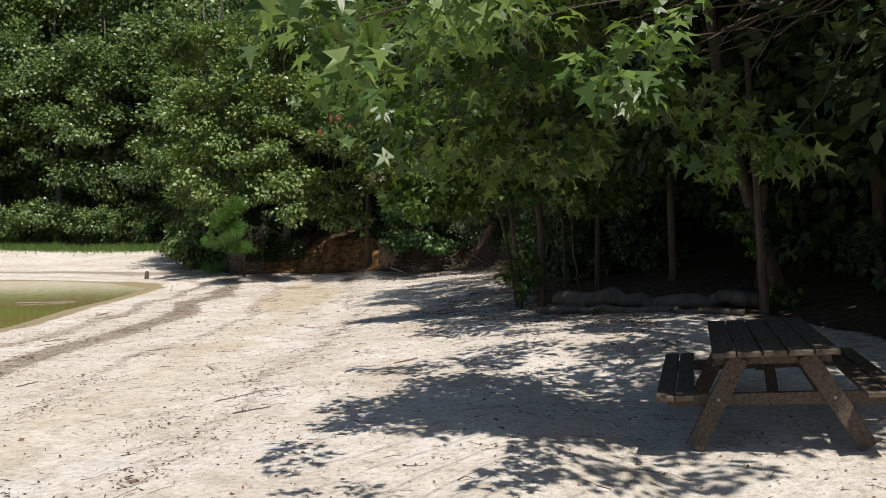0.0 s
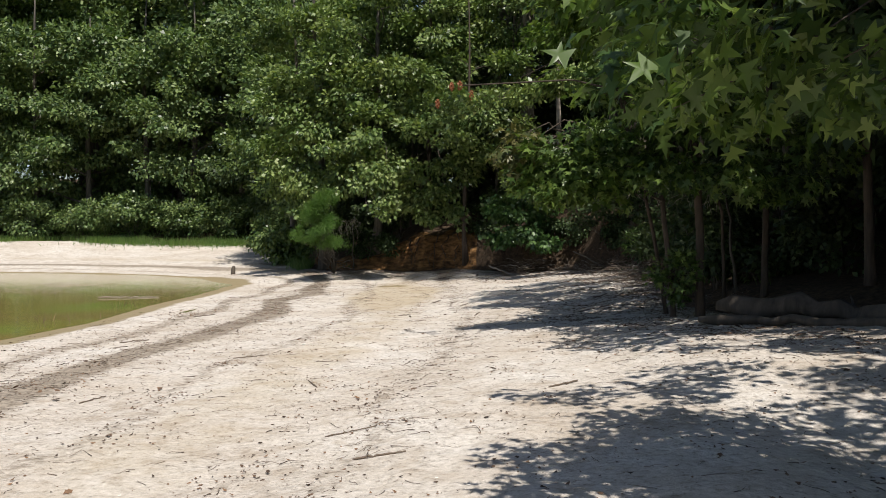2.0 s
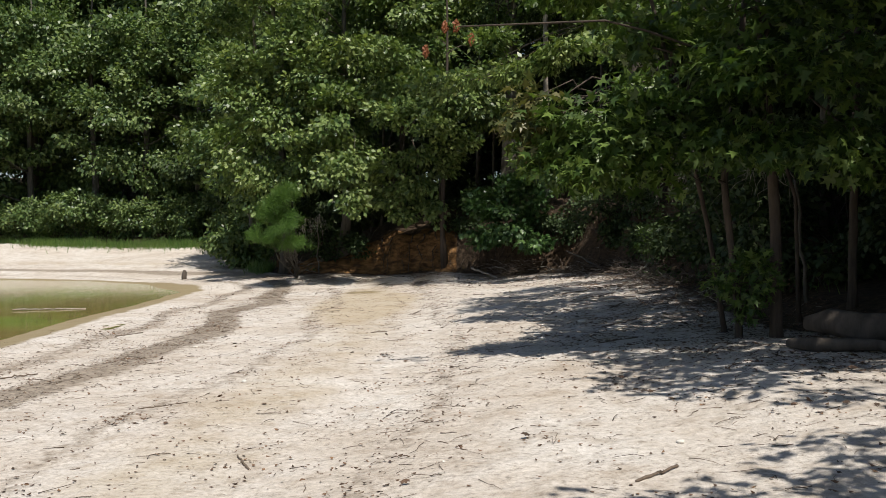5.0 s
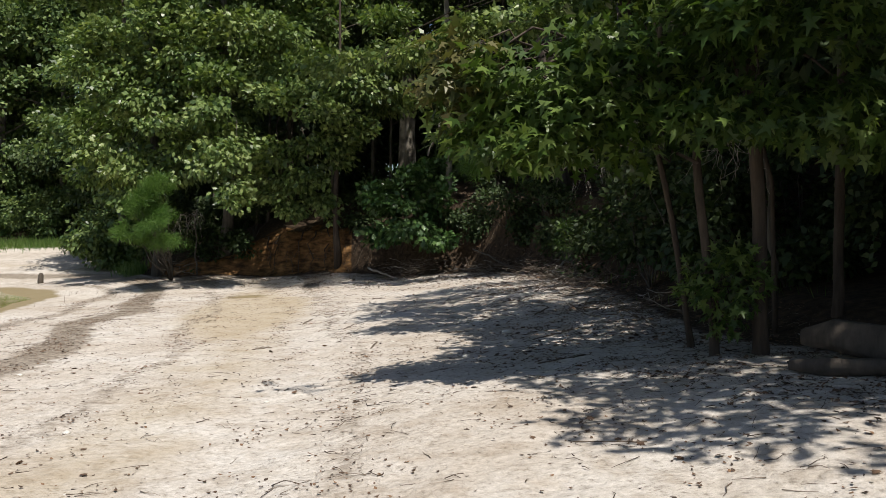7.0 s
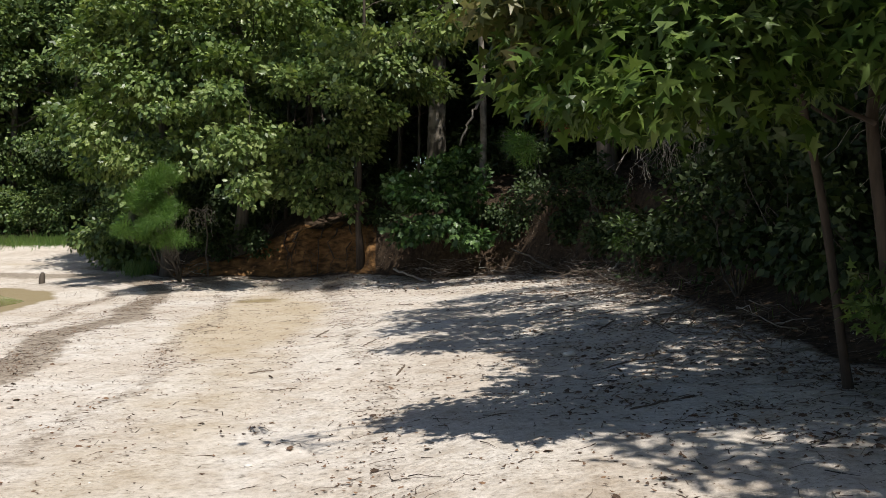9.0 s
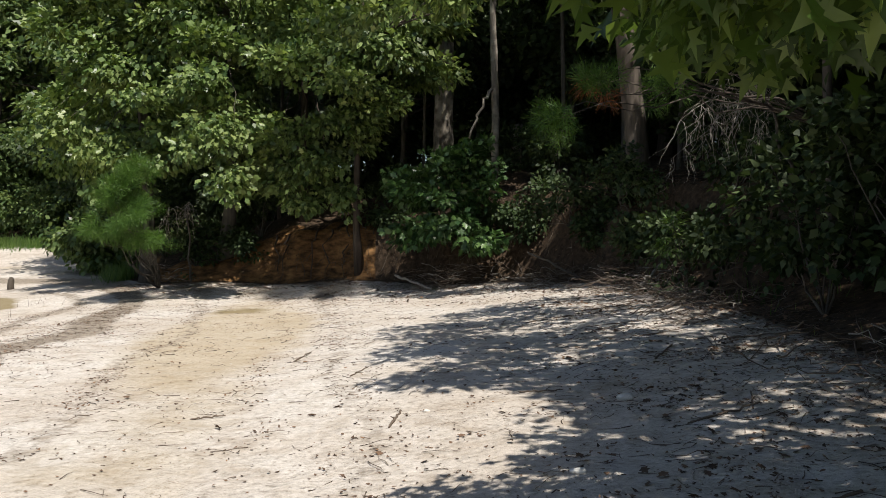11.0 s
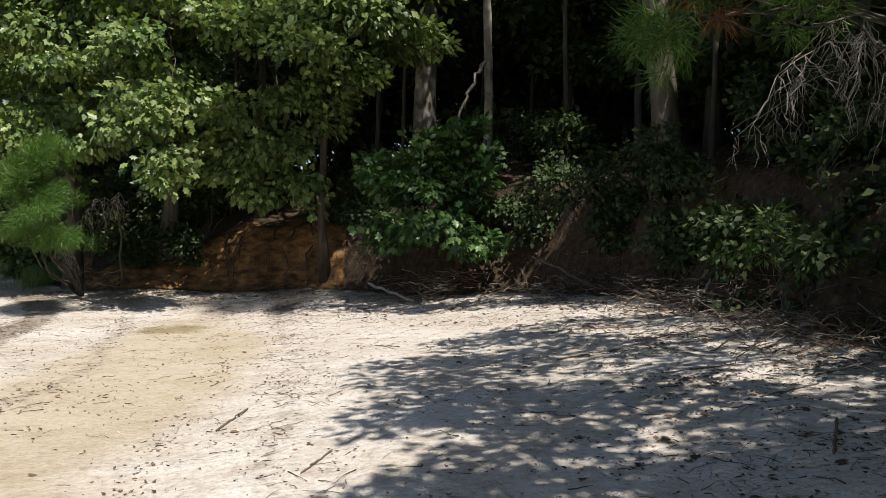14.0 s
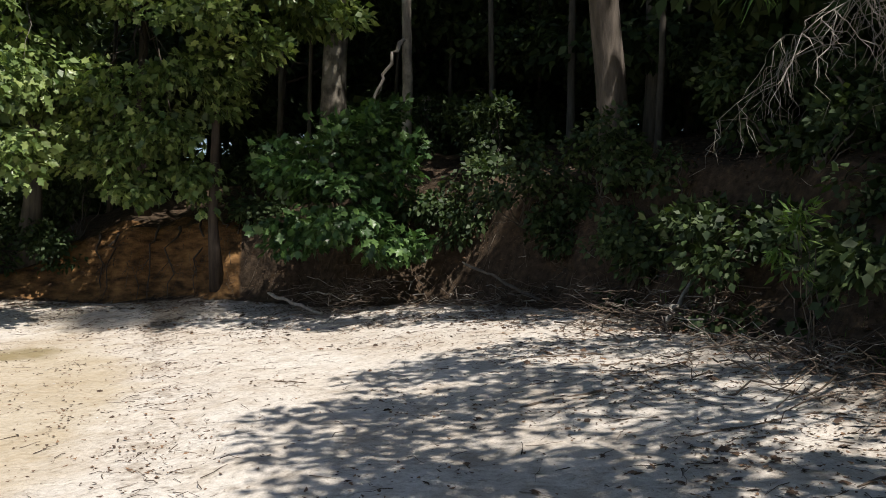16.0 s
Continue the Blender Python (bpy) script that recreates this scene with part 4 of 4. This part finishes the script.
leafed(pb, f, (3.6, 24.6, 2.6), np.concatenate([cloud(r, (0.3, 23.3, 2.95), (0.3, 0.3, 0.12), 7), cloud(r, (-0.15, 22.6, 2.35), (0.3, 0.35, 0.2), 8), cloud(r, (1.0, 23.6, 2.9), (0.5, 0.4, 0.25), 7)] ), r, NEEDLE, "blade", 0.14, 120, 0.12, PINE_BARK, flat=1.0, droop=0.1, stems=3, thick=0.014)
leafed(pb, f, (3.6, 24.6, 2.6), cloud(r, (0.35, 23.5, 2.85), (0.4, 0.2, 0.1), 3), r, RUST, "blade", 0.17, 60, 0.12, PINE_BARK, flat=1.0, droop=0.6, stems=2, name="dead_needles", label="rust-red dead needles")
leafed(pb, f, (3.55, 24.6, 5.0), cloud(r, (3.6, 24.8, 6.0), (0.9, 1.0, 1.4), 20), r, NEEDLE, "blade", 0.22, 150, 0.3, PINE_BARK, flat=0.9, droop=0.1, stems=8, name="crown")

r = gen(52)
f = foot(2.6, 17.8)
su = bare_trunk("sumac_tree", f, [(0, 0, -0.2), (-0.1, -0.1, 1.8), (-0.9, -0.6, 3.3), (-2.6, -1.2, 3.75), (-4.5, -1.6, 3.6)], 0.03, RED_BARK, "leaning sumac with feathered leaves and orange seed heads", r, 8, taper=0.7)
frond_at, frond_way = [], []
for p in cloud(r, (-2.0, 16.1, 3.5), (0.42, 0.4, 0.3), 6):
    a, turn = np.asarray(p) - np.asarray(f), r.uniform(0, 6.28)
    out = np.array([np.cos(turn), np.sin(turn), -0.35])
    side_ = np.cross(out, [0, 0, 1.0])
    side_ /= np.linalg.norm(side_)
    for k in range(9):
        q = a + out * 0.045 * k - [0, 0, 0.003 * k * k]
        for sgn in (1, -1):
            frond_at.append(q), frond_way.append(side_ * sgn + out * 0.35 - [0, 0, 0.25])
frond_at, frond_way = np.asarray(frond_at), np.asarray(frond_way)
part("foliage", arrays(*leaves(frond_at, frond_way, np.tile([[0.1, -0.1, 1.0]], (len(frond_at), 1)) + r.normal(size=(len(frond_at), 3)) * 0.2, 0.09, "leaflet")), SUMAC, su)
for x, y, z in ((-2.05, 16.0, 3.7), (-1.92, 16.05, 3.72), (-2.28, 16.1, 3.45), (-1.75, 16.2, 3.6)):
    c = np.array((x, y, z)) - f
    bm = bmesh.new()
    bmesh.ops.create_icosphere(bm, subdivisions=3, radius=0.045, matrix=Matrix.Translation(c) @ Matrix.Diagonal((0.8, 0.8, 1.6, 1)))
    for v in bm.verts:
        v.co += v.normal * 0.03 * noise.noise(v.co * 90)
    part("seed_head", bm, RUST, su, "orange seed head")

# ---- picnic table ----
def board(sx, sy, sz, bevel=0.006):
    bm = bmesh.new()
    bmesh.ops.create_cube(bm, size=1.0, matrix=Matrix.Diagonal((sx, sy, sz, 1)))
    bmesh.ops.bevel(bm, geom=bm.edges[:], offset=bevel, segments=1, affect="EDGES")
    return bm


def picnic_table(at, turn, lean):
    ob = thing("picnic_table", at, "weathered brown wooden picnic table with attached benches, in dappled shade", "picnic table")
    ob.matrix_basis = pose(*at, 0, lean, turn)

    def place(name, m, bm, mat=PLANK, parent=None):
        p = part(name, bm, mat, parent or ob)
        p.matrix_basis = m
        return p

    for k in range(5):
        place("tabletop_plank", pose((k - 2) * 0.178, 0, 0.76), board(0.168, 2.44, 0.042))
    for side_ in (-1, 1):
        for k in (0, 1):
            place("bench_plank", pose(side_ * (0.66 + 0.145 * k), 0, 0.445), board(0.135, 2.44, 0.042))
    for end in (-0.92, 0.92):
        place("bench_beam", pose(0, end + 0.045, 0.375), board(1.6, 0.045, 0.095))
        place("top_beam", pose(0, end + 0.045, 0.69), board(0.84, 0.045, 0.095))
        for side_ in (-1, 1):
            leg = place("leg", pose(side_ * 0.43, end, 0.355, 0, -side_ * 29, 0), board(0.14, 0.042, 0.8))
            bolt = bmesh.new()
            bmesh.ops.create_cone(bolt, cap_ends=True, segments=8, radius1=0.014, radius2=0.012, depth=0.014)
            place("bolt", pose(0, -0.027, 0.03, 90, 0, 0), bolt, STEEL, leg)
        place("brace", pose(0, end * 0.55, 0.54, math.copysign(47, end), 0, 0), board(0.085, 0.042, 0.52))
    return ob


picnic_table((2.82, 7.36, z_at(2.82, 7.36) - 0.01), -16.5, -4.0)

# ---- logs, stumps, sticks ----
def log(a, b, radius, label, rng, mat=LOG, name="fallen_log", taper=0.25, stubs=2):
    a, b = np.asarray(a, float), np.asarray(b, float)
    ob = thing(name, tuple(a), label, "log" if radius > 0.06 else "stick")
    n = 14
    p = bend((0, 0, 0), b - a, rng, radius * 0.5, n)
    rad = radius * (1 - taper * np.linspace(0, 1, n)) * (1 + 0.1 * rng.normal(size=n))
    rad[0] *= 0.55
    part("trunk" if radius > 0.06 else "shaft", joined([tube(p, rad, 12 if radius > 0.06 else 6, rng, 0.09)]), mat, ob, smooth=True)
    for _ in range(stubs):
        k = rng.integers(3, n - 2)
        d = rng.normal(size=3) * (1, 1, 0.4) + [0, 0, 0.45]
        limb(ob, p[k], p[k] + d * radius * 2.4, rng, radius * 0.35, mat, 0.01, 0, "stub")
    return ob


r = gen(101)
log((1.75, 15.75, z_at(1.75, 15.75) + 0.06), (4.5, 12.75, z_at(4.5, 12.75) + 0.05), 0.075, "long weathered log half sunk along the edge of the sand", r)
log((2.15, 16.3, z_at(2.15, 16.3) + 0.2), (5.0, 13.3, z_at(5.0, 13.3) + 0.1), 0.16, "thick pale fallen log lying behind the edge of the sand", r, stubs=3)
log((0.9, 33.2, z_at(0.9, 33.2) + 0.75), (2.0, 32.4, z_at(2.0, 32.4) + 0.05), 0.028, "bare fallen branch leaning off the bank", r, GREY_BARK, "fallen_branch")
log((-2.15, 35.1, z_at(-2.15, 35.1) + 0.3), (-1.25, 34.2, z_at(-1.25, 34.2) + 0.05), 0.035, "pale bare branch lying against the bank", r, DEAD, "fallen_branch")
log((2.35, 28.9, z_at(2.35, 28.9) + 0.12), (2.95, 29.5, z_at(2.95, 29.5) + 0.3), 0.035, "bleached branch stub among the brush", r, DEAD, "fallen_branch")
for x, y, turn, size in ((-2.3, 23.2, 70, 0.5), (-0.6, 21.4, -20, 0.35), (0.9, 22.6, 60, 0.75), (1.2, 23.8, 20, 0.6), (-3.5, 21.3, 15, 0.3), (-2.4, 9.8, 25, 0.45), (-2.0, 8.9, 10, 0.4), (-0.5, 11.5, 40, 0.4), (-3.4, 12.5, 120, 0.35), (-4.8, 14.5, 30, 0.5), (-5.6, 11.5, 75, 0.4), (0.3, 26.4, 5, 0.7), (0.8, 28.2, -10, 0.9), (1.4, 27.0, 15, 0.8), (1.1, 24.9, 8, 1.0), (-1.8, 28.5, 140, 0.4), (-0.2, 14.4, 160, 0.5), (0.2, 17.8, 20, 0.6), (-7.6, 16.8, 40, 0.5), (-8.1, 21.4, 60, 0.6), (-3.12, 24.8, 82, 0.85), (0.8, 20.05, 70, 0.5), (0.5, 19.8, 15, 0.6), (1.25, 27.5, 8, 0.45), (-1.86, 20.7, 80, 0.5), (1.9, 24.3, 20, 0.7), (2.1, 22.9, -15, 0.8)):
    dx, dy = size * math.cos(radians(turn)) / 2, size * math.sin(radians(turn)) / 2
    log((x - dx, y - dy, z_at(x - dx, y - dy) + 0.008), (x + dx, y + dy, z_at(x + dx, y + dy) + 0.012), r.uniform(0.006, 0.012), "thin crooked stick lying on the sand", r, TWIG, "fallen_stick", stubs=1)["group"] = "sticks on the sand"

post = thing("old_post", foot(-13.9, 40.2), "short weathered stump standing at the water's edge", "post")
part("shaft", joined([tube([(0, 0, -0.2), (0.01, 0, 0.1), (0.02, 0.01, 0.27), (0.03, 0, 0.36)], [0.11, 0.1, 0.085, 0.05], 9, r, 0.08)]), LOG, post, smooth=True)
log((-13.4, 26.8, LAKE + 0.03), (-11.8, 27.4, LAKE + 0.01), 0.022, "pale driftwood floating in the shallows", r, DEAD, "driftwood", stubs=0)


# ---- brushwood, roots and dead twigs ----
def brush(at, spread_, count, label, rng, mat=TWIG, name="brush_pile", tall=0.3, length=(0.18, 0.75)):
    ob = thing(name, at, label, "brushwood")
    for _ in range(count):
        c = rng.normal(size=3) * (spread_[0], spread_[1], 0) * 0.5
        c[2] = z_at(at[0] + c[0], at[1] + c[1]) - at[2] + rng.uniform(0.01, tall)
        turn, rise, size = rng.uniform(0, 6.28), rng.normal() * 0.3, rng.uniform(*length)
        d = np.array([np.cos(turn), np.sin(turn), rise]) * size / 2
        part("stick", joined([tube(bend(c - d, c + d, rng, size * 0.06, 6), np.linspace(rng.uniform(0.004, 0.011), 0.002, 6), 4)]), (mat, DEAD)[rng.random() < 0.2], ob)
    return ob


r = gen(111)
brush(foot(-0.7, 34.3), (1.0, 0.6), 130, "tangle of bare roots and sticks at the foot of the bank", r, tall=0.5)
brush(foot(2.5, 29.3), (1.1, 1.1), 170, "heap of dead sticks and rusty pine straw at the wood's edge", r)
brush(foot(2.4, 25.8), (0.9, 1.8), 170, "dead sticks and leaves strewn along the wood's edge", r, tall=0.2)
brush(foot(1.7, 20.6), (0.7, 1.5), 60, "low tangle of sticks at the wood's edge", r, tall=0.25)
brush(foot(1.5, 32.7), (1.4, 0.7), 110, "dark sticks and roots under the bank", r)
brush(foot(2.5, 31.0), (0.7, 0.9), 80, "dark twigs and roots at the foot of the bank", r, tall=0.4)
brush(foot(-8.3, 37.9), (0.7, 0.5), 40, "grey roots and twigs at the clay point", r, tall=0.6)
for k in range(9):
    x = -5.6 + 0.42 * k
    y = 37.6 - 0.42 * (x + 5.6) * 1.0 + r.uniform(-0.1, 0.2)
    z = z_at(x, y + 0.9)
    ob = thing("exposed_root", (x, y + 0.7, z), "bare root hanging down the face of the clay bank", "root", "roots on the clay bank")
    p = bend((0, 0, 0), (r.uniform(-0.3, 0.3), -0.75, z_at(x, y - 0.05) - z), r, 0.07, 8, 0.18)
    part("shaft", joined([tube(p, np.linspace(0.028, 0.006, 8), 6, r, 0.1)]), RED_BARK, ob, smooth=True)
    for _ in range(2):
        limb(ob, p[4], p[4] + [r.uniform(-0.3, 0.3), -0.1, -0.35], r, 0.01, RED_BARK, 0.04, 0, "rootlet")


def dead_boughs(at, start, crotch, ends, rng, label):
    """Bare dead boughs with drooping, forked twigs."""
    ob = thing("dead_bough", at, label, "dead branch")
    at = np.asarray(at)
    crotch = np.asarray(crotch) - at
    part("stem", joined([tube(bend(np.asarray(start) - at - [0, 0, 0.1], crotch, rng, 0.06, 9), np.linspace(0.035, 0.018, 9), 7)]), GREY_BARK, ob, smooth=True)
    for e in ends:
        p = bend(crotch, np.asarray(e) - at, rng, 0.08, 9, 0.2)
        main = part("limb", joined([tube(p, np.linspace(0.009, 0.004, 9), 5)]), DEAD, ob, smooth=True)
        for k in range(3, 9):
            for _ in range(2):
                a = p[k]
                d = np.array([rng.normal() * 0.22, rng.normal() * 0.22, -rng.uniform(0.25, 0.75)])
                q = bend(a, a + d, rng, 0.03, 7, 0.02)
                part("twig", joined([tube(q, np.linspace(0.0055, 0.0025, 7), 4), tube(bend(q[3], q[3] + d * 0.6 + rng.normal(size=3) * 0.12, rng, 0.05, 5), np.linspace(0.004, 0.002, 5), 4)]), DEAD, main)
    return ob


r = gen(121)
dead_boughs(foot(4.4, 27.2), (4.4, 27.2, z_at(4.4, 27.2)), (3.7, 26.8, 3.4), [(2.9, 25.9, 2.9), (3.3, 26.0, 2.6), (2.2, 26.2, 2.9), (2.7, 26.2, 3.4)], r, "bare dead bough with whitish drooping twigs")
dead_boughs(foot(4.6, 29.0), (4.6, 29.0, z_at(4.6, 29.0)), (4.3, 28.8, 3.5), [(3.3, 28.4, 3.3), (2.9, 28.8, 2.6), (4.2, 28.0, 3.9)], r, "bare grey dead bough with hanging twigs")
dead_boughs(foot(-8.0, 38.4), (-8.0, 38.4, z_at(-8.0, 38.4)), (-7.9, 37.6, 1.9), [(-8.2, 36.2, 1.6), (-7.6, 36.4, 1.9)], r, "dry grey branch hanging at the clay point")
dead_boughs(foot(3.0, 18.6), (3.0, 18.6, z_at(3.0, 18.6)), (2.7, 18.3, 2.1), [(2.0, 17.8, 2.4)], r, "dry twiggy branch in the shade")

# ---- loose litter on the sand ----
def scatter(name, label, category, rng, count, mat, size, shape="scrap", woods=1.0, lines=1.0, open_=0.12, lift=0.006, area=(-10, 3.2, 1.5, 38.5), bunch=0.0):
    x = rng.uniform(area[0], area[1], count * 12)
    y = rng.uniform(area[2], area[3], count * 12)
    d, w = gap_to(x, y, SHORE), gap_to(x, y, EDGE)
    wob = 0.5 * waves(x, y, 11, 5, 6.0)
    keep = open_ + woods * ease(w, -4.5, 0.0) ** 1.5 + lines * sum(k * np.exp(-(((d - a + wob) / b) ** 2)) for a, b, k in ((3.4, 0.5, 1.0), (5.4, 0.2, 0.5), (1.9, 0.3, 0.7), (8.1, 0.25, 0.4), (7.2, 0.15, 0.4)))
    keep = keep * (0.25 + 1.5 * np.clip(waves(x, y, 13, 7, 1.3) * 2 + 0.4, 0, 1)) * (d > 0.2)
    pick = np.flatnonzero(rng.random(len(x)) < keep * 0.5)[:count]
    x, y = x[pick], y[pick]
    z = ground_at(x, y) + lift
    n = len(x)
    turn = rng.uniform(0, 6.28, n)
    way = np.stack([np.cos(turn), np.sin(turn), rng.normal(size=n) * 0.2], -1)
    up = np.stack([rng.normal(size=n) * 0.35, rng.normal(size=n) * 0.35, np.ones(n)], -1)
    me = arrays(*leaves(np.stack([x, y, z], -1), way, up, rng.uniform(*size, n), shape))
    return tagged(part(name, me, mat), label, category, kind="stuff")


r = gen(131)
scatter("leaf_litter", "small brown dead leaves and bark crumbs strewn on the sand", "leaf litter", r, 46000, LITTER, (0.012, 0.048), "scrap", 2.4, 1.4, 0.2)
scatter("fallen_leaves", "curled brown leaves lying under the trees", "leaf litter", r, 3200, LITTER, (0.05, 0.1), "lobed", 1.2, 0.1, 0.03, 0.012)
scatter("bank_litter", "dead leaves lying thick on the shaded bank", "leaf litter", r, 7000, LITTER, (0.04, 0.085), "scrap", 3.0, 0.0, 0.0, 0.012, (2.3, 7.0, 23.5, 37.0))
scatter("shell_grit", "pale pebbles and shell bits in the sand", "pebbles", r, 3000, SHELL, (0.012, 0.035), "scrap", 0.1, 0.6, 0.3, 0.004)


def twigs_on_sand(rng, count):
    x = rng.uniform(-9.5, 3, count * 8)
    y = rng.uniform(1.5, 37.5, count * 8)
    d, w = gap_to(x, y, SHORE), gap_to(x, y, EDGE)
    keep = 0.1 + 0.9 * ease(w, -4.5, 0) ** 1.4 + 0.5 * np.exp(-(((d - 3.4) / 0.5) ** 2)) + 0.4 * np.exp(-(((d - 8.1) / 0.3) ** 2))
    pick = np.flatnonzero(rng.random(len(x)) < keep * 0.4)[:count]
    tubes = []
    for i in pick:
        size, turn = rng.uniform(0.05, 0.28), rng.uniform(0, 6.28)
        dd = np.array([np.cos(turn), np.sin(turn), 0]) * size / 2
        ends = ground_at(np.array([x[i] - dd[0], x[i] + dd[0]]), np.array([y[i] - dd[1], y[i] + dd[1]])) + 0.006
        tubes.append(tube(bend((x[i] - dd[0], y[i] - dd[1], ends[0]), (x[i] + dd[0], y[i] + dd[1], ends[1]), rng, size * 0.05, 4), np.linspace(rng.uniform(0.002, 0.005), 0.0015, 4), 3))
    return tagged(part("twig_litter", joined(tubes), TWIG), "broken twigs and pine straw scattered over the sand", "twigs", kind="stuff")


twigs_on_sand(gen(132), 6500)
r = gen(133)
pebble = bmesh.new()
bmesh.ops.create_icosphere(pebble, subdivisions=2, radius=1.0)
for v in pebble.verts:
    v.co *= 1 + 0.25 * noise.noise(v.co * 1.7)
first = part("pebble", pebble, SHELL, smooth=True)
tagged(first, "small pale stone lying on the sand", "stone", "stones on the sand")
x, y = -0.75, 18.75
first.matrix_basis = Matrix.LocRotScale((x, y, z_at(x, y) + 0.012), None, (0.055, 0.035, 0.022))
for x, y, k in ((0.04, 20.79, 1.5), (-1.6, 20.9, 0.7), (-4.4, 16.0, 0.8), (-2.9, 17.2, 0.6), (-6.2, 19.5, 0.8), (-0.2, 12.2, 0.6)):
    c = copy_thing(first, pose(0, 0, 0))
    c.matrix_basis = Matrix.LocRotScale((x, y, z_at(x, y) + 0.01 * k), Euler((0, 0, x)), (0.05 * k, 0.04 * k, 0.024 * k))


# ---- grass and reeds ----
def grass(name, label, rng, x, y, tall, mat=GRASS):
    n = len(x)
    z = np.maximum(ground_at(x, y), LAKE) - 0.01
    way = np.stack([rng.normal(size=n) * 0.3, rng.normal(size=n) * 0.3, np.ones(n)], -1)
    up = np.stack([rng.normal(size=n), rng.normal(size=n) - 0.5, np.full(n, 0.2)], -1)
    me = arrays(*leaves(np.stack([x, y, z], -1), way, up, tall * rng.uniform(0.5, 1.3, n), "blade"))
    return tagged(part(name, me, mat), label, "grass", kind="stuff")


r = gen(141)
n = 26000
x = r.uniform(-48, -10.5, n)
y = np.interp(-x, [9, 11.5, 15, 30, 60], [38.8, 43, 53.5, 55.5, 52]) + r.normal(size=n) * 0.7 - 0.6
keep = waves(x, y, 21, 6, 5.0) + r.random(n) * 0.6 > 0.05
grass("bank_grass", "strip of bright green grass along the far bank", r, x[keep], y[keep], 0.42)
n = 420
x = -11.2 + r.normal(size=n) * 0.5
y = r.uniform(18, 36, n)
keep = waves(x, y, 22, 6, 2.0) > 0.25
grass("water_stalks", "sparse brown stalks standing at the water's edge", r, x[keep], y[keep], 0.22, TWIG)
n = 700
x, y = r.normal(size=n) * 0.35 + 3.3, r.uniform(18.5, 33, n)
keep = waves(x, y, 23, 6, 2.0) > 0.15
grass("shade_grass", "thin green sprigs growing along the wood's edge", r, x[keep], y[keep], 0.2)
